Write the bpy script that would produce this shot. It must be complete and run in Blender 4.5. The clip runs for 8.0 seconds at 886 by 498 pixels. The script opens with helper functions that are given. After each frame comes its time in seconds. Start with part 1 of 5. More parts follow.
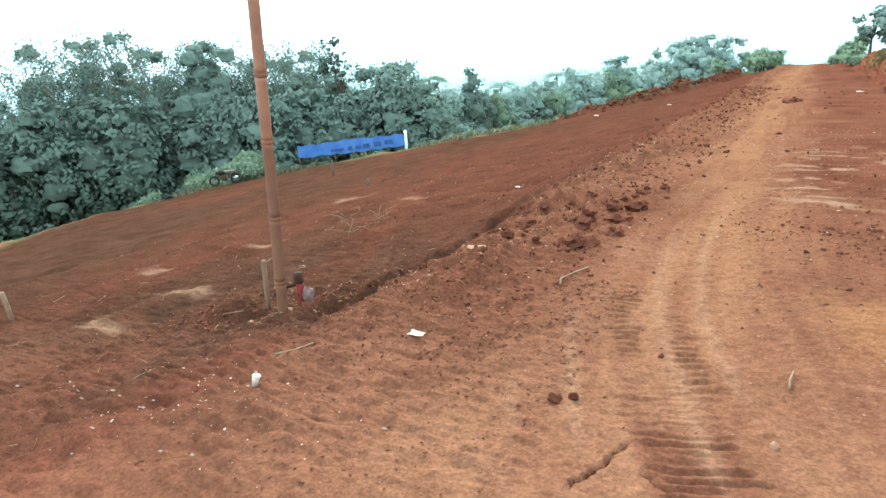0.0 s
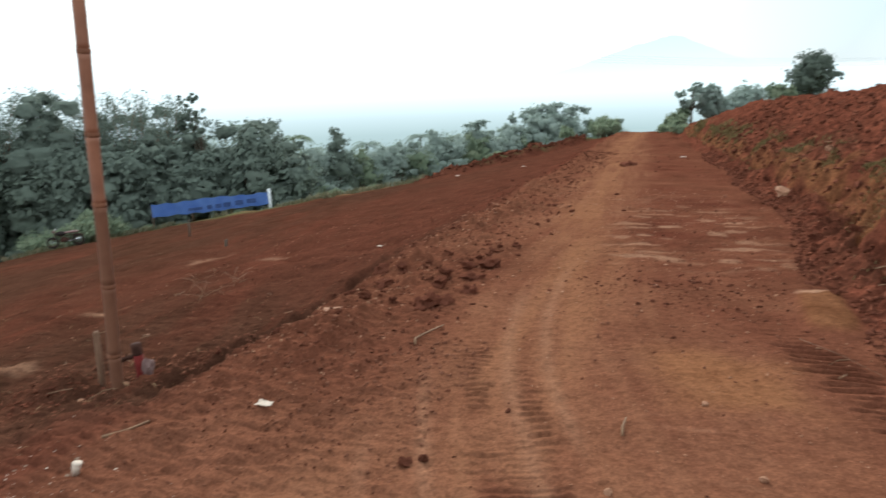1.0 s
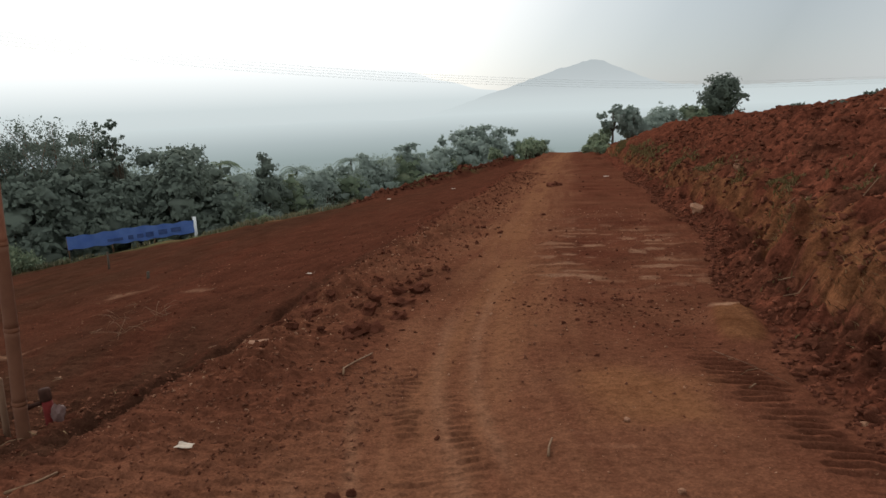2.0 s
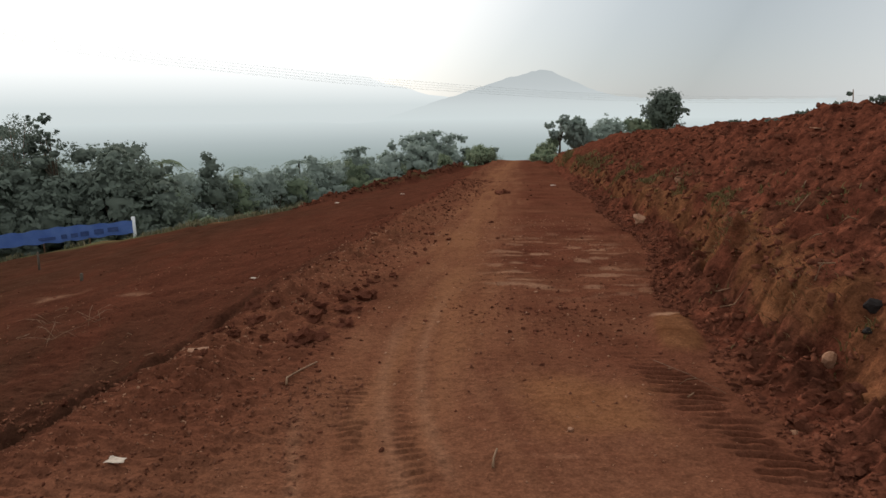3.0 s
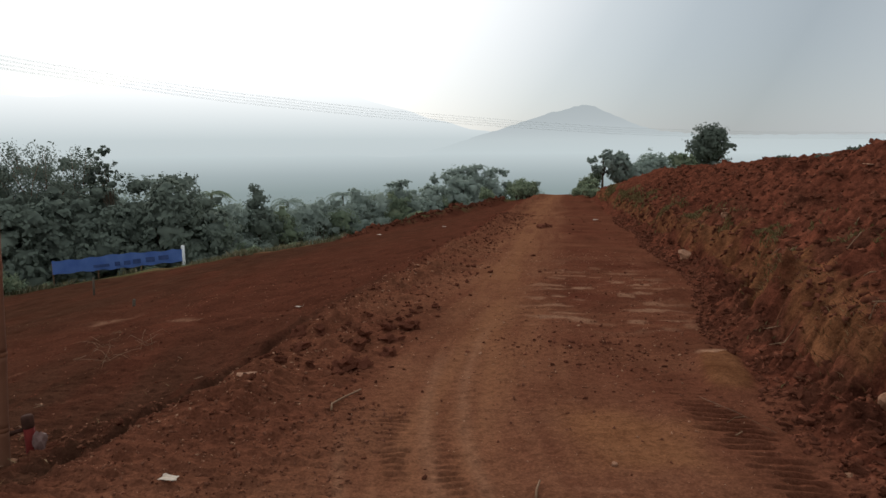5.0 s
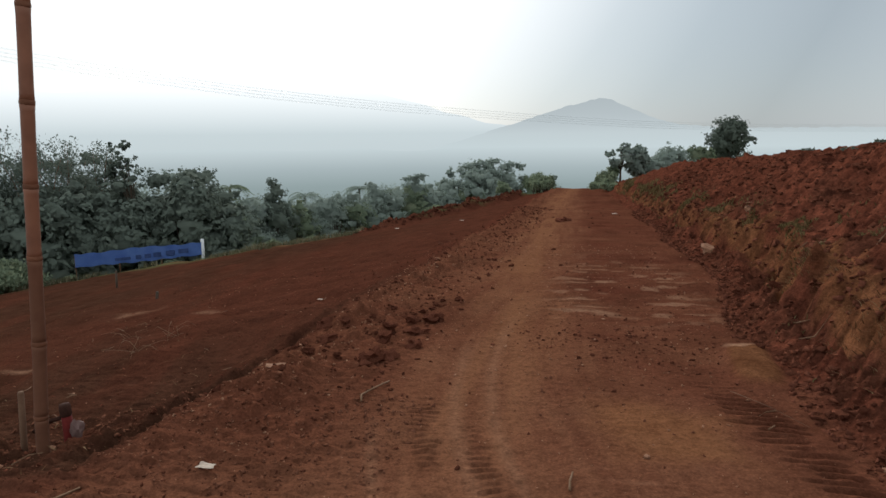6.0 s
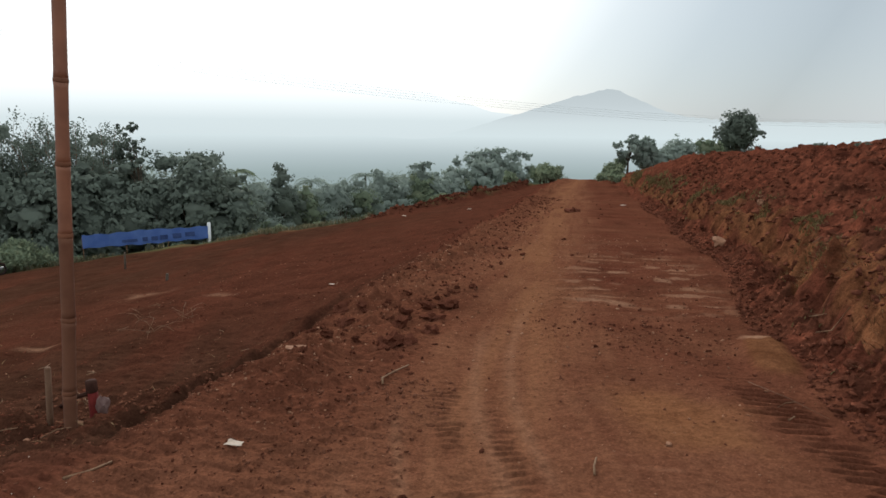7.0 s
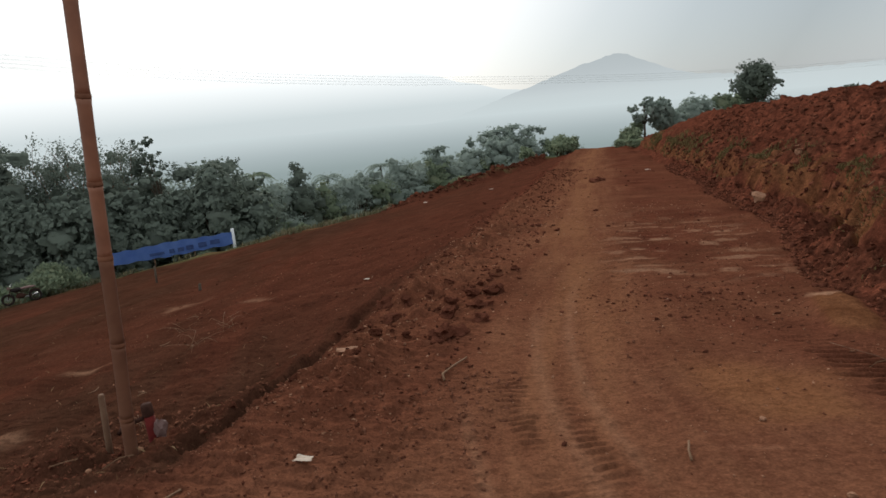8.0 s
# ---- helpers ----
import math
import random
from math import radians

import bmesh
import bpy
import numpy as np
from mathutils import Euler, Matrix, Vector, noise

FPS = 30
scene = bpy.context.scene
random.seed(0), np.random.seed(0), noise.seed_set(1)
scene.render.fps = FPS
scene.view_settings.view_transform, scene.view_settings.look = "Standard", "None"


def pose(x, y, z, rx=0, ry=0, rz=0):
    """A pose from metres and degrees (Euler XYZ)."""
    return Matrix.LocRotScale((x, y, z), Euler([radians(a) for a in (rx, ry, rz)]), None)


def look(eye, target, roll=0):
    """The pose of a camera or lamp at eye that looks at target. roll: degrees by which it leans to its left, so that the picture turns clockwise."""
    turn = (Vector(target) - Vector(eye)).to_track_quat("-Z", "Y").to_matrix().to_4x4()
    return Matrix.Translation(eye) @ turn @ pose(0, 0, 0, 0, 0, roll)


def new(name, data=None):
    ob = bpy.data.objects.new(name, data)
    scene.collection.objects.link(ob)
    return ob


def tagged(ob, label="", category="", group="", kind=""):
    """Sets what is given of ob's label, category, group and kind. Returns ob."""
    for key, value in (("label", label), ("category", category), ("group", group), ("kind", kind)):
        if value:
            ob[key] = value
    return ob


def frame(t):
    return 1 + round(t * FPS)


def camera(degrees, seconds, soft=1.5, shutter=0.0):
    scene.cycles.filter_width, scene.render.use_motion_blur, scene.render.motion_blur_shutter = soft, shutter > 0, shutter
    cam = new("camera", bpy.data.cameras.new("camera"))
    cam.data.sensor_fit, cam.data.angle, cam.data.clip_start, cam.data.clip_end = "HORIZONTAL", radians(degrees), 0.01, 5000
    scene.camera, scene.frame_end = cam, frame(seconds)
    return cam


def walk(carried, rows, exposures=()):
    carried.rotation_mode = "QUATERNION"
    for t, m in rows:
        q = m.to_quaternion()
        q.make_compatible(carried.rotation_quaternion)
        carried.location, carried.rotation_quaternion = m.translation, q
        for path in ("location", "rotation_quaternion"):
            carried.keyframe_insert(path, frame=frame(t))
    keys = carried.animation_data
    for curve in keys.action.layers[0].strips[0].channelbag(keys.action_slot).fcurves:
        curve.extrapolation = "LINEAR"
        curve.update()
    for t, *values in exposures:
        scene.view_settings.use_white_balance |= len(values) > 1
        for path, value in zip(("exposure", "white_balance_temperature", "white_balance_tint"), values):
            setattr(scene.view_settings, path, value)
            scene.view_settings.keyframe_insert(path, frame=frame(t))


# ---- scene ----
cam = camera(69.4, 8.0, 1.5, 0.4)
PATH = [
    (0, (0.623, 0.105, 1.401), (-0.334, 1.737, 0.753), -4.4),
    (0.5, (0.647, 0.102, 1.41), (-0.224, 1.794, 0.793), -3.4),
    (1, (0.711, 0.135, 1.421), (0.114, 1.977, 0.922), -2.2),
    (2.5, (0.763, 0.15, 1.458), (0.419, 2.071, 1.02), -1.9),
    (3, (0.759, 0.166, 1.463), (0.518, 2.105, 1.033), -0.7),
    (3.5, (0.756, 0.167, 1.466), (0.495, 2.111, 1.074), -1.9),
    (4, (0.769, 0.137, 1.482), (0.459, 2.086, 1.158), -1.8),
    (5.5, (0.711, 0.093, 1.455), (0.324, 2.027, 1.123), -0.2),
    (6, (0.669, 0.076, 1.455), (0.255, 2.002, 1.11), -0.6),
    (6.5, (0.622, 0.047, 1.453), (0.226, 1.977, 1.108), 0.0),
    (7, (0.564, 0.032, 1.442), (0.14, 1.949, 1.062), 0.5),
    (7.5, (0.492, 0.092, 1.429), (-0.006, 1.982, 1.005), -2.6),
    (8, (0.369, 0.174, 1.432), (-0.12, 2.066, 1.005), -5.5),
]
EXPOSURES = [(0.0, 1.92, 5250, -14), (0.5, 1.87, 5250, -14), (0.8, 1.45, 5600, -6), (1.0, 0.78, 5980, 3), (1.2, 0.25, 6200, 9), (2.5, -0.13, 6500, 9), (3.0, -0.08, 6550, 10), (3.5, -0.05, 6550, 10), (4.0, -0.46, 6550, 11), (4.2, -0.46, 6550, 11), (5.5, -0.18, 6250, 8), (6.0, -0.2, 6250, 8), (6.5, -0.2, 6250, 8), (7.0, 0.05, 6300, 8), (7.5, 0.12, 6400, 9), (8.0, -0.15, 6400, 9)]
walk(cam, [(t, look(eye, target, roll)) for t, eye, target, roll in PATH], EXPOSURES)

# ---- sky and sun ----
SUN_AZ, SUN_EL = radians(-28), radians(26)
SUN_DIR = Vector((math.sin(SUN_AZ) * math.cos(SUN_EL), math.cos(SUN_AZ) * math.cos(SUN_EL), math.sin(SUN_EL)))
world = bpy.data.worlds.new("world")
scene.world = world
world.use_nodes = True
wn, wl = world.node_tree.nodes, world.node_tree.links
wn.clear()
w_out, w_bg = wn.new("ShaderNodeOutputWorld"), wn.new("ShaderNodeBackground")
sky = wn.new("ShaderNodeTexSky")
sky.sky_type, sky.sun_disc, sky.sun_elevation, sky.sun_rotation = "NISHITA", False, SUN_EL, SUN_AZ
sky.air_density, sky.dust_density, sky.ozone_density = 1.0, 1.0, 2.0
# thin morning haze: a broad white glow round the sun over the clear sky
w_tc, w_dot, w_ramp = wn.new("ShaderNodeTexCoord"), wn.new("ShaderNodeVectorMath"), wn.new("ShaderNodeValToRGB")
w_dot.operation = "DOT_PRODUCT"
w_dot.inputs[1].default_value = SUN_DIR
w_ramp.color_ramp.elements[0].position, w_ramp.color_ramp.elements[0].color = 0.0, (0.92, 0.95, 0.96, 1)
w_ramp.color_ramp.elements[1].position, w_ramp.color_ramp.elements[1].color = 0.97, (1.45, 1.45, 1.44, 1)
for place, tone in ((0.45, (0.68, 0.71, 0.73, 1)), (0.68, (0.415, 0.455, 0.48, 1)), (0.77, (0.51, 0.555, 0.58, 1)), (0.835, (0.68, 0.72, 0.735, 1)), (0.89, (0.99, 1.0, 1.0, 1))):
    w_ramp.color_ramp.elements.new(place).color = tone
w_sky, w_sum = wn.new("ShaderNodeVectorMath"), wn.new("ShaderNodeVectorMath")
w_sky.operation, w_sum.operation = "SCALE", "ADD"
w_sky.inputs["Scale"].default_value = 0.014
wl.new(sky.outputs[0], w_sky.inputs[0])
wl.new(w_tc.outputs["Generated"], w_dot.inputs[0])
wl.new(w_dot.outputs["Value"], w_ramp.inputs[0])
wl.new(w_sky.outputs[0], w_sum.inputs[0])
wl.new(w_ramp.outputs[0], w_sum.inputs[1])
wl.new(w_sum.outputs[0], w_bg.inputs[0])
wl.new(w_bg.outputs[0], w_out.inputs[0])
sun = new("sun", bpy.data.lights.new("sun", "SUN"))
sun.data.energy, sun.data.angle, sun.data.color = 2.0, radians(18), (1.0, 0.93, 0.84)
sun.matrix_world = look(SUN_DIR * 50, (0, 0, 0))


# ---- numeric noise ----
def vnoise(x, y, seed=0):
    """Smooth value noise in -1..1."""
    xi, yi = np.floor(x).astype(np.int64), np.floor(y).astype(np.int64)
    fx, fy = x - xi, y - yi
    fx, fy = fx * fx * (3 - 2 * fx), fy * fy * (3 - 2 * fy)

    def h(a, b):
        n = (a * 374761393 + b * 668265263 + seed * 974711) & 0x7FFFFFFF
        n = ((n ^ (n >> 13)) * 1274126177) & 0x7FFFFFFF
        return ((n ^ (n >> 16)) & 0xFFFF) / 32767.5 - 1

    top = h(xi, yi) * (1 - fx) + h(xi + 1, yi) * fx
    low = h(xi, yi + 1) * (1 - fx) + h(xi + 1, yi + 1) * fx
    return top * (1 - fy) + low * fy


def fbm(x, y, size, octaves=3, seed=0):
    out, amp = 0.0, 1.0
    for o in range(octaves):
        out = out + amp * vnoise(x / size + 17.3 * o, y / size - 9.1 * o, seed + o)
        size, amp = size / 2.1, amp * 0.5
    return out


def ease(a, b, v):
    t = np.clip((v - a) / (b - a), 0, 1)
    return t * t * (3 - 2 * t)


# ---- the lie of the land ----
EDGE_AZ = [-180, -100, -66, -60, -55, -48, -44, -33, -27, -20, -15, -10, -7, -3, 0, 180]
EDGE_D = [20, 20, 23, 31, 34, 35, 36, 33.5, 31, 30, 31, 36, 42, 53, 58, 58]
BERM_X = -1.4


def road_z(y):
    far = np.maximum(y - 52, 0)
    return 0.165 - 0.055 * y - 0.004 * np.minimum(far, 40) ** 2 - 0.22 * np.clip(y - 80, 0, 900)


def foot_x(y):
    return 1.97 + 0.41 * ease(3, 11, y) + 0.08 * np.sin(y * 0.9)


def beyond(x, y):
    """Metres past the lower edge of the cleared field."""
    az, d = np.degrees(np.arctan2(x - 0.6, y)), np.hypot(x - 0.6, y)
    return np.where(x < -1.2, d - np.interp(az, EDGE_AZ, EDGE_D) + 0.6 * vnoise(az / 3, d * 0, 5), -9.0)


def lane(x, y, x0, slope, bend, half):
    """How far a point lies inside a caterpillar's lane, 0..1, and its place along it."""
    c = x0 + slope * y + bend * y * y
    return ease(half + 0.05, half - 0.05, np.abs(x - c)), y - (0.25 if x0 < 2 else 0.0) * (x - c)


LANES = [(1.33, -0.68, 0.07, 0.075, 0.062, 1.95, 3.5), (1.6, -0.68, 0.07, 0.055, 0.062, 1.95, 3.2), (2.6, -0.28, 0.0, 0.14, 0.068, 2.5, 3.95), (0.75, 0.0, 0.0, 0.5, 0.2, 5.6, 10.5), (1.45, 0.0, 0.0, 0.4, 0.18, 5.6, 9.5), (1.45, -0.68, 0.07, 0.17, 0.042, 1.45, 2.3)]


def slipped(x, y):
    """Smooth wedge of earth slid from the cut face onto the road's edge."""
    return np.exp(-(((x - 1.84 - 0.1 * (y - 4.6)) / (0.13 + 0.03 * (4.9 - np.clip(y, 4, 5)))) ** 4) - ((y - 4.55) / 0.52) ** 4)


def road_line(y):
    return 0.13 - 0.03 * np.maximum(y - 4, 0) + 0.0006 * np.minimum(np.maximum(y - 4, 0), 46) ** 2 + 0.03 * np.maximum(y - 50, 0)


def terrain(x, y, fine=True):
    x, y = np.asarray(x, float), np.asarray(y, float)
    base = road_z(y)
    fx = foot_x(y)
    left = ease(BERM_X - 0.1, BERM_X - 0.8, x) * ease(1.5, 2.6, y)
    z = base + left * -0.14 + 0.176 * np.minimum(x - BERM_X, 0)
    # bank above the road
    b = x - fx
    tall = 1.7 * (1 - 0.75 * ease(32, 60, y)) * (0.35 + 0.65 * ease(-9, 0, y))
    wob = 0.18 * vnoise(y / 1.7, y * 0, 31) + 0.07 * vnoise(y / 0.45, y * 0, 32)
    bb = b + wob * ease(0.1, 0.5, b)
    bank = 0.11 * ease(0, 0.42, bb) + 0.39 * ease(0.42, 0.74, bb) + np.maximum(tall - 0.5, 0.05) * np.clip((bb - 0.7) / 2.2, 0, 1)
    bank = bank - 0.02 * np.maximum(b - 2.9, 0)
    z = z + bank
    # edge of the field and the valley under it
    d = beyond(x, y)
    z = z - 3.4 * ease(0.0, 9.0, d) - 0.05 * np.clip(d, 0, 1500)
    # pushed-up earth along the far side
    az = np.degrees(np.arctan2(x - 0.6, y))
    z = z + (0.38 * ease(-20, -15, az) + 0.15 * ease(-11, -8, az)) * (1 + 0.35 * vnoise(az / 0.7, az * 0, 40)) * ease(-3.0, -0.7, d) * ease(1.2, -0.3, d) * ease(-3.6, -6.5, az)
    if not fine:
        return z
    onroad = ease(BERM_X - 0.1, BERM_X + 0.2, x) * ease(0.1, -0.1, b)
    onbank = ease(-0.05, 0.3, b)
    field = 1 - onroad - onbank
    near = ease(16, 6, np.hypot(x - 0.6, y))
    calm = ease(-0.75, -0.3, x + 0.15 * vnoise(y / 0.8, x * 0, 58)) * ease(2.05, 1.8, x)
    z = z + onroad * (0.035 * fbm(x, y, 1.3, 2, 1) + (0.016 - 0.009 * calm) * fbm(x, y, 0.2, 3, 2) + (0.014 - 0.01 * calm) * fbm(x, y, 0.06, 2, 23))
    z = z + np.maximum(field, 0) * (0.06 * fbm(x, y * 0.8, 1.6, 2, 3) + 0.034 * fbm(x, y, 0.3, 4, 4) + (0.012 + 0.016 * ease(4.5, 2.5, y)) * np.abs(fbm(x, y * 1.3, 0.09, 2, 26)))
    upper = ease(0.75, 1.0, bb)
    lower = ease(0.0, 0.12, b) * ease(0.5, 0.38, bb)
    z = z + onbank * (0.07 * fbm(x, y, 0.9, 2, 6) + 0.05 * upper * fbm(x, y, 0.5, 2, 36) + (0.7 * upper + lower) * (0.12 * np.abs(fbm(x, y, 0.24, 4, 7)) + 0.075 * np.abs(fbm(x, y, 0.12, 3, 19)) - 0.02))
    # gouges left by the digger's teeth, slanting up the loose slope
    z = z - upper * 0.16 * np.maximum(vnoise((0.8 * x + 0.6 * y) / 0.22, (0.8 * y - 0.6 * x) / 1.3, 24) - 0.15, 0)
    z = z - upper * 0.09 * np.maximum(vnoise((0.9 * x - 0.45 * y) / 0.15, (0.9 * y + 0.45 * x) / 0.7, 33) - 0.3, 0)
    # scraped grooves on the cut face
    face = ease(0.38, 0.48, bb) * ease(0.85, 0.68, bb)
    z = z + face * (0.09 * vnoise(y / 0.34, b * 2.0, 34) + 0.04 * vnoise(y / 0.12, b * 7.0, 8) + 0.09 * fbm(x, y, 0.16, 3, 25))
    # earth slipped from the face
    z = z * 1 + 0.07 * slipped(x, y)
    # small clods and hoof-deep pits all over the trodden ground
    lumps = np.maximum(fbm(x, y * 1.4, 0.06, 3, 28) - 0.2, 0)
    z = z + (1 - onbank) * near * 0.02 * lumps * (1 - 0.75 * calm)
    # ragged trodden ground close by, in flakes along the slope
    z = z + (1 - onbank) * ease(3.8, 2.6, y) * ease(0.35, -0.35, x) * (0.009 * fbm(x / 0.13, y / 0.05, 1.0, 3, 38) + 0.006 * np.abs(fbm(x / 0.06, y / 0.03, 1.0, 2, 39)))
    # crumbled strip and furrow along the road's lower side
    strip = np.exp(-((x - BERM_X - 0.28 - 0.12 * vnoise(y / 1.1, y * 0, 9)) / 0.3) ** 2)
    z = z + strip * ease(2.3, 3.6, y) * (0.02 + 0.085 * np.maximum(fbm(x, y, 0.13, 3, 10), 0))
    furrow = np.exp(-((x - BERM_X + 0.19 - 0.04 * vnoise(y / 0.5, y * 0, 11) - 0.025 * vnoise(y / 0.11, y * 0, 37)) / 0.085) ** 4) * ease(2.2, 2.6, y)
    z = z - furrow * (0.07 + 0.08 * ease(2.4, 3.4, y)) * (0.75 + 0.6 * vnoise(y / 0.9, y * 0, 12)) * (0.25 + 0.75 * ease(6.5, 4.5, y)) * ease(12, 8, y)
    # long blade scrapes over the field
    z = z + np.maximum(field, 0) * 0.03 * vnoise((x + 0.25 * y) / 0.5, y / 6, 13)
    # caterpillar treads
    for q, (x0, slope, bend, half, pitch, ya, yb) in enumerate(LANES):
        v = x - x0 - slope * y - bend * y * y
        s = y - (0.25 if x0 < 2 else 0.0) * v + 0.12 * pitch * vnoise(x / 0.2, y / 0.5, 14)
        bar = np.floor(s / pitch)
        p = s / pitch - bar - 0.5
        r1, r2, r3, r4 = (vnoise(bar, 0 * bar + 7 * q + i, 80 + i) for i in range(4))
        lo, hi = -half * (0.9 + 0.45 * r1), half * (0.9 + 0.45 * r2)
        inside = ease(lo - 0.015, lo + 0.015, v) * ease(hi + 0.015, hi - 0.015, v)
        p = p + 0.06 * r4 + (0.12 if q == 2 else 0.35) * r1 * v
        groove = 0.3 * np.clip(1.6 - 6 * np.abs(p - 0.42), 0, 1) - np.clip(1.9 - 6.5 * np.abs(p), 0, 1)
        deep = np.clip((0.95 if q == 2 else 0.75) + 0.45 * r3, 0.1, 1.3) * ease(-0.5, 0.0, fbm(x / 0.25, y / 0.25, 1.0, 2, 15) + (0.7 if q == 2 else 0.3))
        z = z + inside * ease(ya - 0.2, ya + 0.2, y) * ease(yb + 0.3, yb - 0.4, y) * deep * (0.024 if q == 2 else 0.0105 if 0.05 < pitch < 0.1 else 0.0115 if pitch < 0.1 else 0.009) * groove * onroad
    # smooth wheel run
    run = np.exp(-((x - road_line(y) - 0.05) / 0.33) ** 2)
    z = z - 0.022 * run * ease(2.5, 5, y)
    # low ridges across the far road
    for ry, rh in ((27.5, 0.14), (35.0, 0.16), (44.0, 0.2)):
        z = z + rh * np.exp(-(((y - ry - 0.8 * vnoise(x / 1.3, x * 0, 27)) / 0.5) ** 2)) * onroad * ease(0.35, 0.8, np.abs(x - road_line(y)))
    # drying cracks
    for cx, cy, ax, ay in ((0.16, 1.78, 0.06, 0.16), (0.42, 1.72, 0.16, -0.06)):
        along = ((x - cx) * ax + (y - cy) * ay) / (ax * ax + ay * ay)
        off = ((x - cx) * ay - (y - cy) * ax) / math.hypot(ax, ay) + 0.022 * vnoise(along * 2.4, along * 0 + cx, 16) + 0.008 * vnoise(along * 8, along * 0 + cx, 35)
        z = z - (0.05 if cx < 0.3 else 0.02) * np.exp(-((off / 0.0048) ** 2)) * ease(1.0, 0.8, np.abs(along))
    # heaped spoil round the foot of the bamboo pole
    z = z + 0.10 * np.exp(-(((x + 2.55) / 0.35) ** 2) - ((y - 2.75) / 0.22) ** 2) * (1 + 0.8 * fbm(x, y, 0.14, 2, 18))
    return z


def tz(x, y):
    return float(terrain(np.array([x]), np.array([y]))[0])


# ---- materials ----
def material(name, rough=0.9, spec=0.2):
    m = bpy.data.materials.new(name)
    m.use_nodes = True
    n, l = m.node_tree.nodes, m.node_tree.links
    b = n["Principled BSDF"]
    b.inputs["Roughness"].default_value = rough
    b.inputs["Specular IOR Level"].default_value = spec
    return m, n, l, b


def noise_ramp(n, l, scale, stops, coord=None, detail=4.0, rough=0.6):
    t, r = n.new("ShaderNodeTexNoise"), n.new("ShaderNodeValToRGB")
    t.inputs["Scale"].default_value, t.inputs["Detail"].default_value, t.inputs["Roughness"].default_value = scale, detail, rough
    if coord is not None:
        l.new(coord, t.inputs["Vector"])
    l.new(t.outputs["Fac"], r.inputs[0])
    for k, (p, c) in enumerate(stops):
        e = r.color_ramp.elements[k] if k < 2 else r.color_ramp.elements.new(p)
        e.position, e.color = p, (*c, 1)
    return t, r


def mix(n, l, a, b, fac, mode="MIX"):
    m = n.new("ShaderNodeMix")
    m.data_type, m.blend_type = "RGBA", mode
    for sock, v in ((m.inputs[0], fac), (m.inputs[6], a), (m.inputs[7], b)):
        if hasattr(v, "links"):
            l.new(v, sock)
        elif isinstance(v, tuple):
            sock.default_value = (*v, 1)
        else:
            sock.default_value = v
    return m.outputs[2]


def bump(n, l, b, height, strength, distance):
    k = n.new("ShaderNodeBump")
    k.inputs["Strength"].default_value, k.inputs["Distance"].default_value = strength, distance
    l.new(height, k.inputs["Height"])
    l.new(k.outputs[0], b.inputs["Normal"])


def simple(name, c1, c2, scale=20.0, rough=0.85, spec=0.2, relief=0.3, depth=0.01, metal=0.0):
    m, n, l, b = material(name, rough, spec)
    tc = n.new("ShaderNodeTexCoord").outputs["Object"]
    t, r = noise_ramp(n, l, scale, [(0.3, c1), (0.7, c2)], tc)
    l.new(r.outputs[0], b.inputs["Base Color"])
    b.inputs["Metallic"].default_value = metal
    if relief:
        bump(n, l, b, t.outputs["Fac"], relief, depth)
    return m


def foliage(name, c1, c2, c3, through_light=0.35):
    m, n, l, b = material(name, 0.9, 0.05)
    geo = n.new("ShaderNodeNewGeometry")
    r = n.new("ShaderNodeValToRGB")
    l.new(geo.outputs["Random Per Island"], r.inputs[0])
    for k, (p, c) in enumerate(((0.0, c1), (0.6, c2), (1.0, c3))):
        e = r.color_ramp.elements[k] if k < 2 else r.color_ramp.elements.new(p)
        e.position, e.color = p, (*c, 1)
    l.new(r.outputs[0], b.inputs["Base Color"])
    tr, ms, out = n.new("ShaderNodeBsdfTranslucent"), n.new("ShaderNodeMixShader"), n["Material Output"]
    l.new(r.outputs[0], tr.inputs[0])
    ms.inputs[0].default_value = through_light
    l.new(b.outputs[0], ms.inputs[1])
    l.new(tr.outputs[0], ms.inputs[2])
    l.new(ms.outputs[0], out.inputs[0])
    return m


